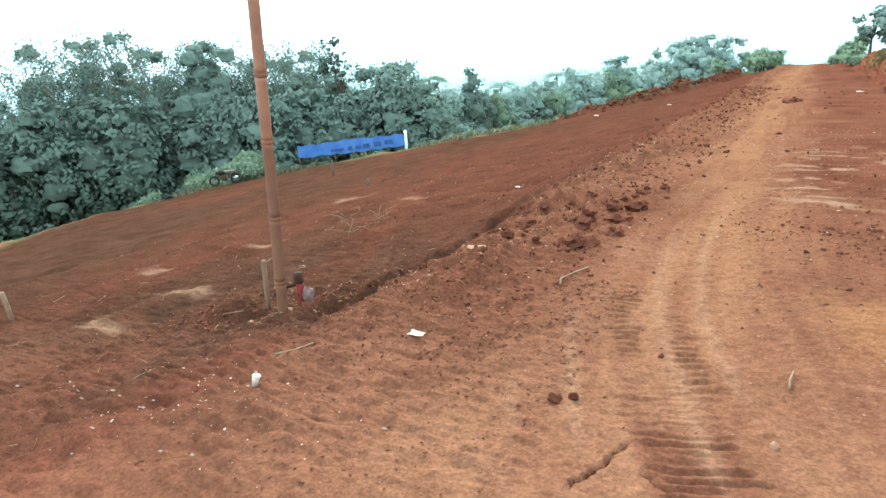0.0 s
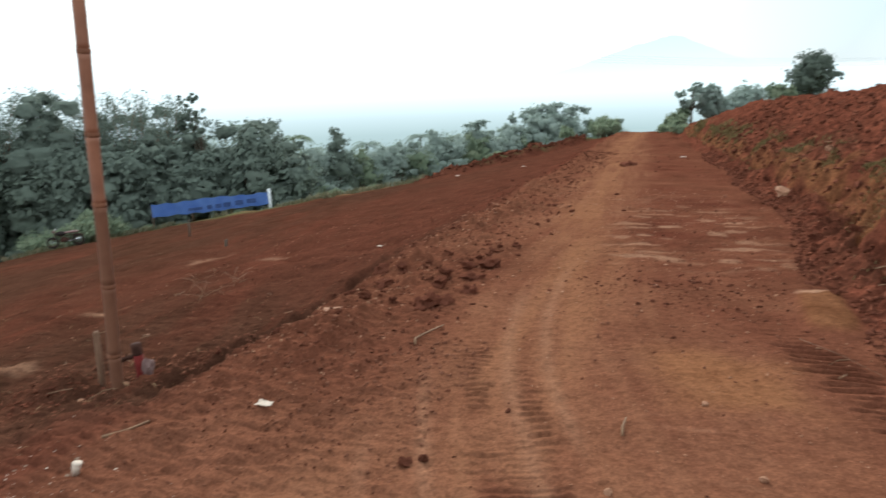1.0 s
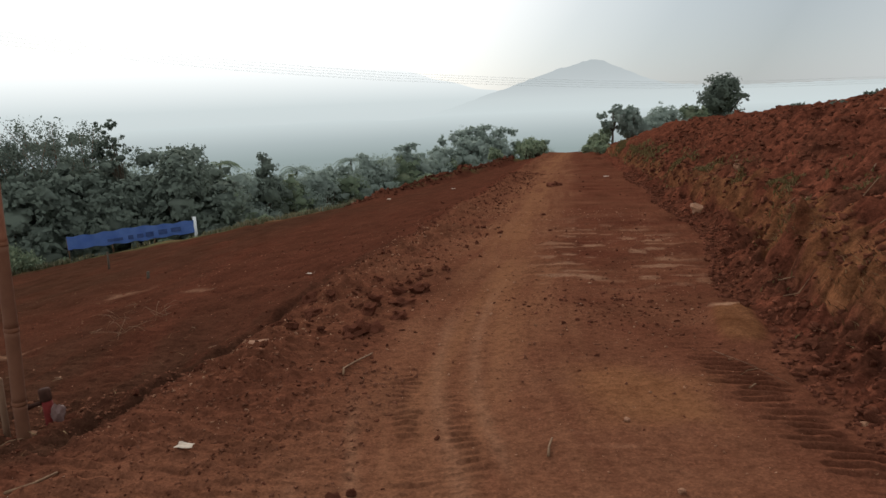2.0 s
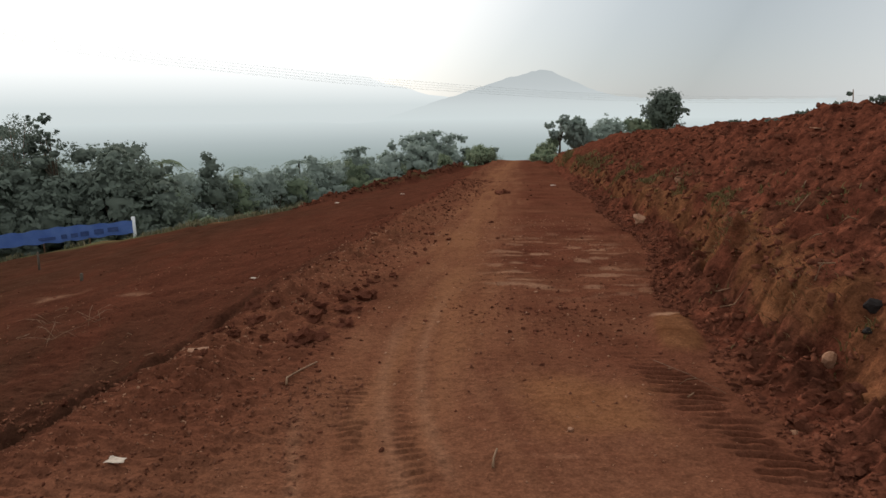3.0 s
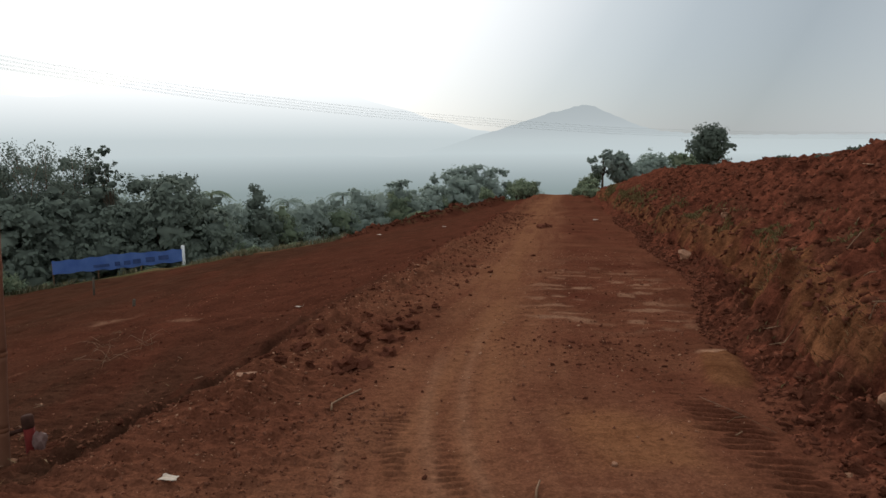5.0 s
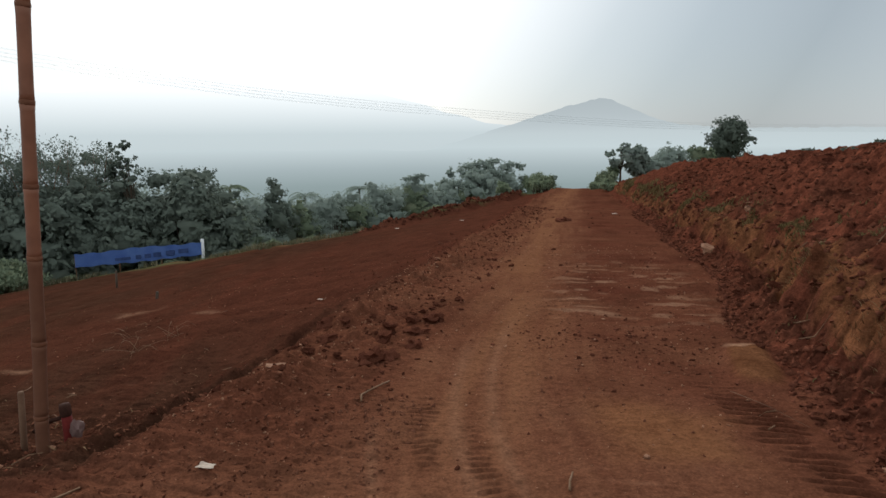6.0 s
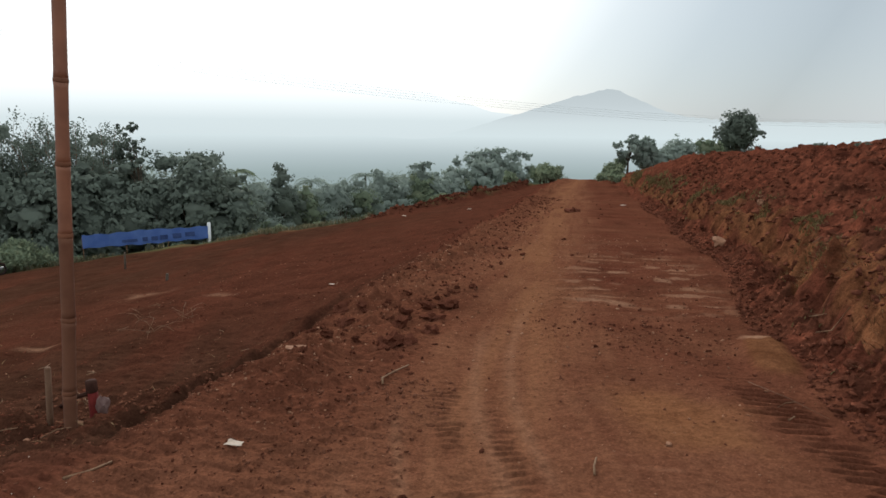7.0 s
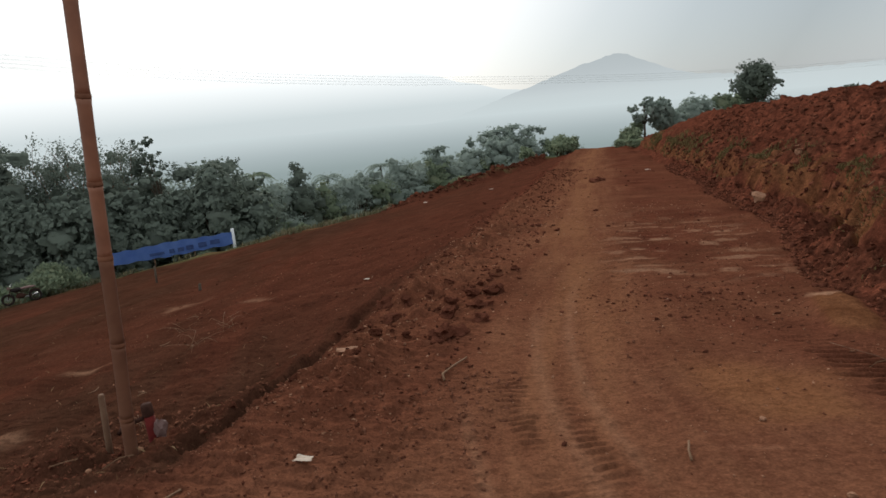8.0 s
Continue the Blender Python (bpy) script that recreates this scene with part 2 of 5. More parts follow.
def soil_material():
    m, n, l, b = material("laterite_soil", 1.0, 0.0)
    geo = n.new("ShaderNodeNewGeometry").outputs["Position"]

    def attr(name):
        a = n.new("ShaderNodeAttribute")
        a.attribute_name = name
        return a.outputs["Fac"]

    t1, red = noise_ramp(n, l, 1.9, [(0.28, (0.0722, 0.0230, 0.0140)), (0.5, (0.1036, 0.0331, 0.0197)), (0.75, (0.1320, 0.0439, 0.0262))], geo, 5, 0.55)
    t2, dust = noise_ramp(n, l, 1.6, [(0.3, (0.1768, 0.0749, 0.0409)), (0.7, (0.2238, 0.1000, 0.0552))], geo, 5, 0.5)
    t3, dark = noise_ramp(n, l, 1.6, [(0.3, (0.042, 0.019, 0.0115)), (0.7, (0.082, 0.036, 0.022))], geo, 6, 0.6)
    t4, grit = noise_ramp(n, l, 70, [(0.33, (0.6, 0.58, 0.56)), (0.56, (1, 1, 1)), (0.72, (1.4, 1.37, 1.32))], geo, 4, 0.65)
    t5, grass = noise_ramp(n, l, 0.8, [(0.3, (0.06, 0.075, 0.03)), (0.7, (0.16, 0.15, 0.07))], geo, 8, 0.7)
    t6, clay = noise_ramp(n, l, 3.0, [(0.3, (0.1, 0.04, 0.0185)), (0.7, (0.185, 0.079, 0.038))], geo, 6, 0.6)
    c = mix(n, l, red.outputs[0], dark.outputs[0], attr("dark_soil_shade"))
    c = mix(n, l, c, clay.outputs[0], attr("clay"))
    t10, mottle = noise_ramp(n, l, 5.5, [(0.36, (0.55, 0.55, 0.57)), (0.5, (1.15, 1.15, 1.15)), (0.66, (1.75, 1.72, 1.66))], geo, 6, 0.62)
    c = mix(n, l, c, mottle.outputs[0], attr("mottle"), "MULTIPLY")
    c = mix(n, l, c, dust.outputs[0], attr("dust"))
    t7, ochre = noise_ramp(n, l, 3.0, [(0.3, (0.1885, 0.0792, 0.0354)), (0.7, (0.2356, 0.1043, 0.0490))], geo, 5, 0.5)
    c = mix(n, l, c, ochre.outputs[0], attr("ochre"))
    t9, pale = noise_ramp(n, l, 6.0, [(0.3, (0.2513, 0.1296, 0.0784)), (0.7, (0.3456, 0.1944, 0.1227))], geo, 6, 0.6)
    c = mix(n, l, c, pale.outputs[0], attr("pale"))
    c = mix(n, l, c, grass.outputs[0], attr("grass"))
    t8, speck = noise_ramp(n, l, 22, [(0.35, (0.74, 0.72, 0.7)), (0.5, (1, 1, 1)), (0.68, (1.2, 1.19, 1.17))], geo, 5, 0.6)
    c = mix(n, l, c, grit.outputs[0], 0.7, "MULTIPLY")
    c = mix(n, l, c, speck.outputs[0], 0.7, "MULTIPLY")
    l.new(c, b.inputs["Base Color"])
    add = n.new("ShaderNodeMath")
    add.operation = "MULTIPLY_ADD"
    add.inputs[1].default_value = 0.45
    l.new(t4.outputs["Fac"], add.inputs[0])
    fine = n.new("ShaderNodeTexNoise")
    fine.inputs["Scale"].default_value, fine.inputs["Detail"].default_value, fine.inputs["Roughness"].default_value = 26.0, 5.0, 0.6
    l.new(geo, fine.inputs["Vector"])
    l.new(fine.outputs["Fac"], add.inputs[2])
    bump(n, l, b, add.outputs[0], 0.75, 0.02)
    return m


SOIL = soil_material()


def clod_material():
    m, n, l, b = material("clod_earth", 1.0, 0.0)
    geo, info = n.new("ShaderNodeNewGeometry"), n.new("ShaderNodeObjectInfo")
    tc = n.new("ShaderNodeTexCoord").outputs["Object"]
    t, r = noise_ramp(n, l, 14, [(0.3, (0.068, 0.0245, 0.0155)), (0.7, (0.13, 0.047, 0.028))], tc)
    add = n.new("ShaderNodeMath")
    add.operation = "ADD"
    l.new(geo.outputs["Random Per Island"], add.inputs[0])
    l.new(info.outputs["Random"], add.inputs[1])
    v = n.new("ShaderNodeValToRGB")
    half = n.new("ShaderNodeMath")
    half.operation = "MULTIPLY"
    half.inputs[1].default_value = 0.5
    l.new(add.outputs[0], half.inputs[0])
    l.new(half.outputs[0], v.inputs[0])
    v.color_ramp.elements[0].position, v.color_ramp.elements[0].color = 0.15, (0.62, 0.62, 0.62, 1)
    v.color_ramp.elements[1].position, v.color_ramp.elements[1].color = 0.85, (1.55, 1.55, 1.55, 1)
    l.new(mix(n, l, r.outputs[0], v.outputs[0], 1.0, "MULTIPLY"), b.inputs["Base Color"])
    bump(n, l, b, t.outputs["Fac"], 0.8, 0.02)
    return m


CLOD = clod_material()
DRY_CRUMB = simple("dry_crumb", (0.11, 0.043, 0.026), (0.19, 0.083, 0.05), 9, 1.0, 0.0, 0.4, 0.006)
PALE_STONE = simple("pale_stone", (0.22, 0.1, 0.055), (0.35, 0.185, 0.11), 9, 0.9, 0.2, 0.5, 0.01)
BAMBOO = simple("dry_bamboo", (0.165, 0.064, 0.034), (0.25, 0.104, 0.057), 6, 0.6, 0.35, 0.2, 0.004)
BAMBOO_DUSTY = simple("dusty_bamboo", (0.115, 0.048, 0.027), (0.175, 0.08, 0.046), 6, 0.8, 0.2, 0.3, 0.004)
SHRED = simple("grubby_shred", (0.16, 0.105, 0.075), (0.27, 0.2, 0.15), 40, 0.9, 0.05, 0.4, 0.003)
NODE = simple("bamboo_node", (0.12, 0.05, 0.027), (0.19, 0.08, 0.043), 14, 0.75, 0.2, 0.3, 0.004)
WOOD = simple("grey_wood", (0.13, 0.07, 0.042), (0.21, 0.125, 0.078), 18, 0.85, 0.2, 0.5, 0.006)
TWIG = simple("dry_twig", (0.14, 0.075, 0.04), (0.23, 0.135, 0.078), 30, 0.85, 0.2, 0.3, 0.003)
BARK = simple("bark", (0.07, 0.055, 0.04), (0.13, 0.1, 0.075), 7, 0.95, 0.1, 0.7, 0.03)
RED_PAINT = simple("red_paint", (0.1, 0.013, 0.012), (0.16, 0.022, 0.018), 25, 0.8, 0.15, 0.15, 0.002)
DARK_IRON = simple("dark_iron", (0.035, 0.018, 0.014), (0.075, 0.036, 0.026), 30, 0.9, 0.05, 0.3, 0.002)
BLACK = simple("black_plastic", (0.016, 0.012, 0.011), (0.032, 0.026, 0.024), 20, 0.85, 0.08, 0.1, 0.002)
PAPER = simple("white_paper", (0.4, 0.31, 0.24), (0.58, 0.48, 0.39), 40, 0.8, 0.2, 0.4, 0.003)
PLASTIC = simple("milky_plastic", (0.13, 0.075, 0.066), (0.21, 0.135, 0.12), 25, 0.7, 0.15, 0.4, 0.004)
BLUE = simple("blue_banner_cloth", (0.05, 0.1, 0.3), (0.085, 0.15, 0.36), 1.5, 0.6, 0.25, 0.3, 0.02)
WHITE = simple("white_paint", (0.6, 0.62, 0.64), (0.78, 0.78, 0.78), 6, 0.7, 0.25, 0.1, 0.003)
INK = simple("dark_print", (0.025, 0.045, 0.13), (0.05, 0.08, 0.2), 6, 0.7, 0.2, 0.0)
STEEL = simple("grey_metal", (0.32, 0.33, 0.34), (0.48, 0.48, 0.48), 12, 0.4, 0.5, 0.1, 0.002, 0.8)
# pale wire colour stands in for the glare that washes the cables out
WIRE = simple("glare_paled_wire", (0.62, 0.65, 0.67), (0.72, 0.75, 0.77), 3, 0.6, 0.3, 0.0)
DRY_GRASS = foliage("dry_grass", (0.08, 0.04, 0.02), (0.14, 0.075, 0.036), (0.24, 0.16, 0.085), 0.3)
GREEN_GRASS = foliage("green_grass", (0.085, 0.085, 0.045), (0.14, 0.13, 0.075), (0.23, 0.195, 0.13), 0.35)
WEED = foliage("weed_leaf", (0.085, 0.062, 0.026), (0.13, 0.098, 0.042), (0.2, 0.155, 0.075), 0.3)
# dark and bamboo leaf colours are raised to stand in for haze
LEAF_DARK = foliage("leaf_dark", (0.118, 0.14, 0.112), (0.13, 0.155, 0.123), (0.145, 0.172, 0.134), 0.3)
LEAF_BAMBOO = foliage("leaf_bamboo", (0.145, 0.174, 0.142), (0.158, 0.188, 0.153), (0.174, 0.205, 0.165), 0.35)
# paler still for far trees, the haze put into the leaf colour
LEAF_HAZED = foliage("leaf_hazed", (0.3, 0.355, 0.31), (0.32, 0.375, 0.325), (0.34, 0.395, 0.34), 0.45)
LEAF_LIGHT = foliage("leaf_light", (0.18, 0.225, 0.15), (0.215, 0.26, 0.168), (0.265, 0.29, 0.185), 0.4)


# ---- mesh helpers ----
def tag_mesh(name, verts, faces, mat, smooth=False):
    me = bpy.data.meshes.new(name)
    me.from_pydata([tuple(v) for v in verts], [], faces)
    me.materials.append(mat)
    if smooth:
        me.polygons.foreach_set("use_smooth", [True] * len(me.polygons))
    return me


def poly_mesh(name, v, f, mat, smooth=False):
    """A mesh from arrays of points and of equal-sided faces."""
    v, f = np.asarray(v, np.float32).reshape(-1, 3), np.asarray(f, np.int32)
    k = f.shape[1]
    me = bpy.data.meshes.new(name)
    me.vertices.add(len(v))
    me.vertices.foreach_set("co", v.ravel())
    me.loops.add(f.size)
    me.loops.foreach_set("vertex_index", f.ravel())
    me.polygons.add(len(f))
    me.polygons.foreach_set("loop_start", np.arange(0, f.size, k, dtype=np.int32))
    if smooth:
        me.polygons.foreach_set("use_smooth", np.ones(len(f), bool))
    me.update(calc_edges=True)
    me.validate()
    me.materials.append(mat)
    return me


def part(name, me, parent, label=""):
    ob = new(name, me)
    ob.parent = parent
    return tagged(ob, label=label)


def thing(name, label, category, group="", kind="", at=(0, 0, 0), me=None, rz=0.0):
    ob = new(name, me)
    ob.location = at
    ob.rotation_euler = (0, 0, rz)
    return tagged(ob, label, category, group, kind)


def tubes(paths, sides=6):
    """Points and faces of tapered tubes; each path is a list of (place, radius)."""
    vs, fs = [], []
    for path in paths:
        pts = [Vector(p) for p, _ in path]
        start = len(vs)
        for i, (p, (_, r)) in enumerate(zip(pts, path)):
            d = (pts[min(i + 1, len(pts) - 1)] - pts[max(i - 1, 0)]).normalized()
            a = d.orthogonal().normalized() if abs(d.z) < 0.9 else Vector((1, 0, 0)).cross(d).normalized()
            b = d.cross(a)
            for k in range(sides):
                ang = 2 * math.pi * k / sides
                vs.append(tuple(p + (a * math.cos(ang) + b * math.sin(ang)) * r))
        for i in range(len(pts) - 1):
            for k in range(sides):
                k2 = (k + 1) % sides
                fs.append((start + i * sides + k, start + i * sides + k2, start + (i + 1) * sides + k2, start + (i + 1) * sides + k))
        fs.append(tuple(start + k for k in reversed(range(sides))))
        fs.append(tuple(start + (len(pts) - 1) * sides + k for k in range(sides)))
    return vs, fs


def tube_mesh(name, paths, mat, sides=6, smooth=True):
    return tag_mesh(name, *tubes(paths, sides), mat, smooth)


def lump_mesh(name, mat, seed, size=(1, 1, 1), sub=2, rough=0.35):
    bm = bmesh.new()
    bmesh.ops.create_icosphere(bm, subdivisions=sub, radius=1)
    off = Vector((seed * 3.1, seed * 1.7, seed * 0.9))
    for v in bm.verts:
        k = 1 + rough * noise.noise(v.co * 1.3 + off) + 0.5 * rough * noise.noise(v.co * 3.1 + off)
        v.co = Vector((v.co.x * size[0], v.co.y * size[1], v.co.z * size[2])) * k
    me = bpy.data.meshes.new(name)
    bm.to_mesh(me)
    bm.free()
    me.materials.append(mat)
    return me


def leaf_quads(rng, centres, size, slim=0.5, droop=0.0):
    """Leaf-shaped rhombs about the centres, turned at random."""
    n = len(centres)
    a = rng.normal(size=(n, 3))
    a[:, 2] -= droop
    a /= np.linalg.norm(a, axis=1)[:, None]
    b = np.cross(a, rng.normal(size=(n, 3)))
    b /= np.linalg.norm(b, axis=1)[:, None] + 1e-9
    s = size * rng.uniform(0.6, 1.3, (n, 1))
    v = np.stack([centres - a * s, centres + b * s * slim - a * s * 0.1, centres + a * s, centres - b * s * slim - a * s * 0.1], 1)
    return v.reshape(-1, 3), np.arange(4 * n).reshape(-1, 4)


# ---- ground sheet ----
def steps(start, stop, fine, lo, hi, grow):
    """Grid lines from start to stop, fine between lo and hi and ever wider away from there."""
    out, v = [], lo
    while v < hi:
        out.append(v)
        v += fine
    w = fine
    while v < stop:
        out.append(v)
        w = fine + grow * min(v - hi, 30) + 0.09 * max(v - hi - 30, 0)
        v += w
    out.append(stop)
    v = lo - fine
    low = []
    while v > start:
        low.append(v)
        v -= fine + (grow if fine > 0.02 else 0.05) * min(lo - v, 40) + 0.09 * max(lo - v - 40, 0)
    return np.array([start, *low[::-1], *out])


def build_ground():
    gx, gy = steps(-4200, 4200, 0.03, -2.2, 4.6, 0.042), steps(-300, 4600, 0.0068, 1.5, 3.9, 0.0112)
    gx = np.union1d(gx, np.arange(-0.2, 0.62, 0.0141))
    X, Y = np.meshgrid(gx, gy)
    Z = terrain(X, Y, False)
    near = (np.abs(X) < 45) & (Y > -6) & (Y < 75)
    Z[near] = terrain(X[near], Y[near])
    nx, ny = len(gx), len(gy)
    idx = np.arange(nx * ny).reshape(ny, nx)
    f = np.stack([idx[:-1, :-1], idx[:-1, 1:], idx[1:, 1:], idx[1:, :-1]], -1).reshape(-1, 4)
    me = poly_mesh("ground", np.stack([X, Y, Z], -1), f, SOIL, True)
    b, d = X - foot_x(Y), beyond(X, Y)
    onroad = ease(BERM_X - 0.1, BERM_X + 0.1, X) * ease(0.1, -0.1, b)
    run = np.exp(-((X - road_line(Y) - 0.1 * vnoise(Y / 1.2, X * 0, 50)) / (0.26 + 0.009 * np.minimum(Y, 30))) ** 2) * np.clip(0.62 + 0.5 * fbm(X / 0.12, Y / 1.8, 1.0, 3, 51), 0, 1) * ease(1.5, 4.0, Y)
    flat = ease(-0.4, 0.6, fbm(X, Y, 1.7, 3, 41)) * ease(5.5, 2.5, np.hypot(X - 1.0, Y - 2.6)) * ease(-1.3, -0.2, X)
    curve = np.where(Y < 4.86, 1.33 - 0.68 * Y + 0.07 * Y * Y, -0.32) + 0.3 * ease(4.5, 9, Y)
    brush = fbm((X - curve) / 0.09, Y / 1.6, 1.0, 3, 57)
    middle = ease(-0.75, -0.25, X + 0.15 * vnoise(Y / 0.8, X * 0, 58)) * ease(1.85 - 0.8 * ease(3.4, 4.6, Y), 1.2 - 0.75 * ease(3.4, 4.6, Y), X + 0.2 * vnoise(Y / 0.9, X * 0, 59))
    broad = np.maximum(middle, 0.08 * ease(3.4, 2.2, Y) * ease(-1.5, -0.5, X))
    dust = onroad * np.clip(0.17 + 0.24 * ease(-0.3, -0.7, X) * ease(3.2, 6, Y) + 0.1 * ease(5.0, 3.2, Y) + 0.34 * broad + 0.6 * run + 0.2 * flat + 0.16 * brush * broad + 0.1 * fbm(X, Y, 0.9, 3, 42) + 0.14 * vnoise(X / 0.9, Y / 0.16, 47) * ease(0.5, 1.0, X) * ease(4.6, 5.6, Y), 0, 1)
    nearfield = ease(BERM_X + 0.05, BERM_X - 0.15, X) * ease(2.6, 1.4, Y + 0.12 * (X + 1.5) + 0.6 * fbm(X, Y, 0.9, 3, 54))
    dust = np.maximum(dust, nearfield * np.clip(0.14 + 0.28 * fbm(X, Y, 0.7, 3, 43), 0, 0.9))
    # dark soil tone of the field
    dark_soil_shade = ease(BERM_X - 0.1, BERM_X - 0.5, X) * np.clip(1.1 + 0.4 * fbm(X + 0.3 * Y, Y * 0.3, 2.5, 3, 44) - 0.4 * np.maximum(fbm((X + 0.4 * Y) / 0.3, Y / 2.5, 1.0, 3, 48), 0), 0, 1) * (1 - 0.6 * nearfield)
    # darker rubble at the foot and on the shoulder of the bank
    rubble_and_shade = np.clip(0.18 + 0.4 * fbm(X, Y, 0.3, 3, 62), 0, 1) * ease(-0.1, 0.1, b + 0.1 * fbm(X, Y, 0.5, 2, 63)) * ease(0.55, 0.38, b) * ease(30, 12, Y)
    rubble_and_shade = np.maximum(rubble_and_shade, ease(0.0, 0.6, fbm(X, Y * 0.7, 0.8, 3, 64) + 0.1) * 0.5 * ease(0.72, 0.85, b) * ease(1.9, 1.2, b))
    # shade inside the furrow, put in as a band of the dark colour
    rubble_and_shade = np.maximum(rubble_and_shade, np.exp(-((X - BERM_X + 0.22) / 0.2) ** 2) * ease(1.8, 2.4, Y) * ease(14, 7, Y))
    dark_soil_shade = np.maximum(dark_soil_shade, rubble_and_shade)
    pushed = ease(-6.0, -3.0, d) * ease(-22, -17, np.degrees(np.arctan2(X - 0.6, Y))) * ease(-1.6, -2.4, X)
    dark_soil_shade = dark_soil_shade * (1 - 0.5 * pushed) * (1 - 0.65 * ease(-10, -2, X) * ease(BERM_X, BERM_X - 0.3, X) * ease(3.5, 8, Y))
    clay = ease(0.38, 0.46, b + 0.1 * fbm(X, Y, 0.3, 2, 60)) * ease(0.86, 0.7, b + 0.2 * fbm(X, Y, 0.5, 3, 45)) * np.clip(0.8 + 0.5 * fbm(X, Y, 0.4, 3, 61), 0, 1)
    slip = ease(0.2, 0.7, slipped(X, Y))
    clay, dark_soil_shade = np.maximum(clay, slip), dark_soil_shade * (1 - slip)
    grass = ease(-2.0, 0.5, d + 1.5 * fbm(X, Y, 2.2, 3, 46)) * ease(-1.0, -3.0, X)
    grass = np.maximum(grass, ease(50, 58, Y) * ease(2.2, 3.6, np.abs(X + 0.2)))
    grass = np.maximum(grass, ease(7, 14, b) * ease(-3, -8, Y))
    az = np.degrees(np.arctan2(X - 0.6, Y))
    strip = ease(-51, -54, az) * ease(-0.3, 0.3, d) * ease(2.6, 1.6, d)
    rim = 0.7 * ease(-40, -36, az) * ease(-9, -13, az) * ease(-0.7, 0.0, d + 0.5 * fbm(X, Y, 1.2, 2, 69)) * ease(1.6, 0.6, d)
    dust, grass = np.maximum(dust, np.maximum(strip, rim)), grass * (1 - strip) * (1 - rim)
    ochre = ease(0.25, 0.9, np.exp(-(((X - 1.1) / 0.45) ** 2) - ((Y - 3.2) / 0.55) ** 2) + 0.25 * fbm(X, Y, 0.4, 3, 52)) * 0.7 * onroad
    ochre = np.maximum(ochre, 0.4 * run * onroad)
    pale = ease(0.35, 0.9, np.exp(-(((X - 1.89) / 0.16) ** 2) - ((Y - 5.02) / 0.13) ** 2) + 0.15 * fbm(X, Y, 0.1, 2, 55))
    pale = np.maximum(pale, 0.04 * np.clip(ease(3.2, 1.8, Y) * ease(-0.2, -1.2, X) + 0.8 * nearfield, 0, 1))
    for qx, qy, rx, ry in ((-4.1, 3.45, 0.4, 0.16), (-3.8, 2.58, 0.25, 0.12), (-4.86, 5.3, 0.3, 0.12), (-4.35, 7.9, 0.3, 0.12), (-6.5, 9.0, 0.5, 0.2), (-5.6, 4.4, 0.4, 0.15)):
        pale = np.maximum(pale, 0.5 * ease(0.3, 0.95, np.exp(-(((X - qx) / rx) ** 2) - ((Y - qy) / ry) ** 2) + 0.35 * fbm(X, Y * 1.5, 0.2, 4, 53)))
    tread = 0 * X
    for x0, slope, bend, half, pitch, ya, yb in LANES[:3]:
        tread = np.maximum(tread, lane(X, Y, x0, slope, bend, half)[0] * ease(ya - 0.2, ya + 0.2, Y) * ease(yb + 0.3, yb - 0.4, Y))
    fresh = lane(X, Y, *LANES[5][:4])[0] * ease(1.4, 1.6, Y) * ease(2.4, 2.0, Y) * np.clip(0.5 + fbm(X, Y, 0.25, 2, 70), 0, 1)
    dust = dust * (1 - 0.6 * fresh) * (1 - 0.15 * tread * np.clip(0.6 + fbm(X, Y, 0.3, 2, 65), 0, 1)) * (1 - slip)
    streaks = ease(0.3, 0.6, vnoise(X / 0.24, Y / 0.1, 49)) * ease(0.2, 0.6, X) * ease(2.2, 1.6, X) * ease(5.4, 6.2, Y) * ease(11, 8, Y)
    pale = np.maximum(pale, 0.6 * streaks)
    # smooth pale wheel lines beside the treads
    for off, wide, ya, yb in ((-0.25, 0.035, 1.7, 3.4), (0.185, 0.045, 1.6, 5.0), (0.4, 0.04, 2.2, 6.0), (-0.5, 0.03, 1.7, 2.6)):
        line = np.exp(-(((X - curve - off + 0.02 * vnoise(Y / 0.4, Y * 0, 68)) / wide) ** 2)) * ease(ya, ya + 0.4, Y) * ease(yb, yb - 0.8, Y)
        dust, pale = np.maximum(dust, 0.85 * line), np.maximum(pale, 0.22 * line)
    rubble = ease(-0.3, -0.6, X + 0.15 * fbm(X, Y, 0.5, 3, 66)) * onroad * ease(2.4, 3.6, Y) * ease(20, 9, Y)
    dark_soil_shade = np.maximum(dark_soil_shade, rubble * np.clip(0.15 * fbm(X, Y, 0.2, 3, 67), 0, 0.4))
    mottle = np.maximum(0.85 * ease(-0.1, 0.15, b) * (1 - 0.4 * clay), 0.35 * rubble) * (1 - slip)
    for name, val in (("mottle", mottle), ("pale", pale), ("ochre", ochre), ("dust", dust), ("dark_soil_shade", dark_soil_shade), ("clay", clay), ("grass", grass)):
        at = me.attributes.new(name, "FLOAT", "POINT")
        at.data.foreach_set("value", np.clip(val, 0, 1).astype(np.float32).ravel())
    ob = new("ground", me)
    tagged(ob, "bare red laterite hillside cut by a rutted dirt road", "ground", kind="structure")
    return ob


build_ground()

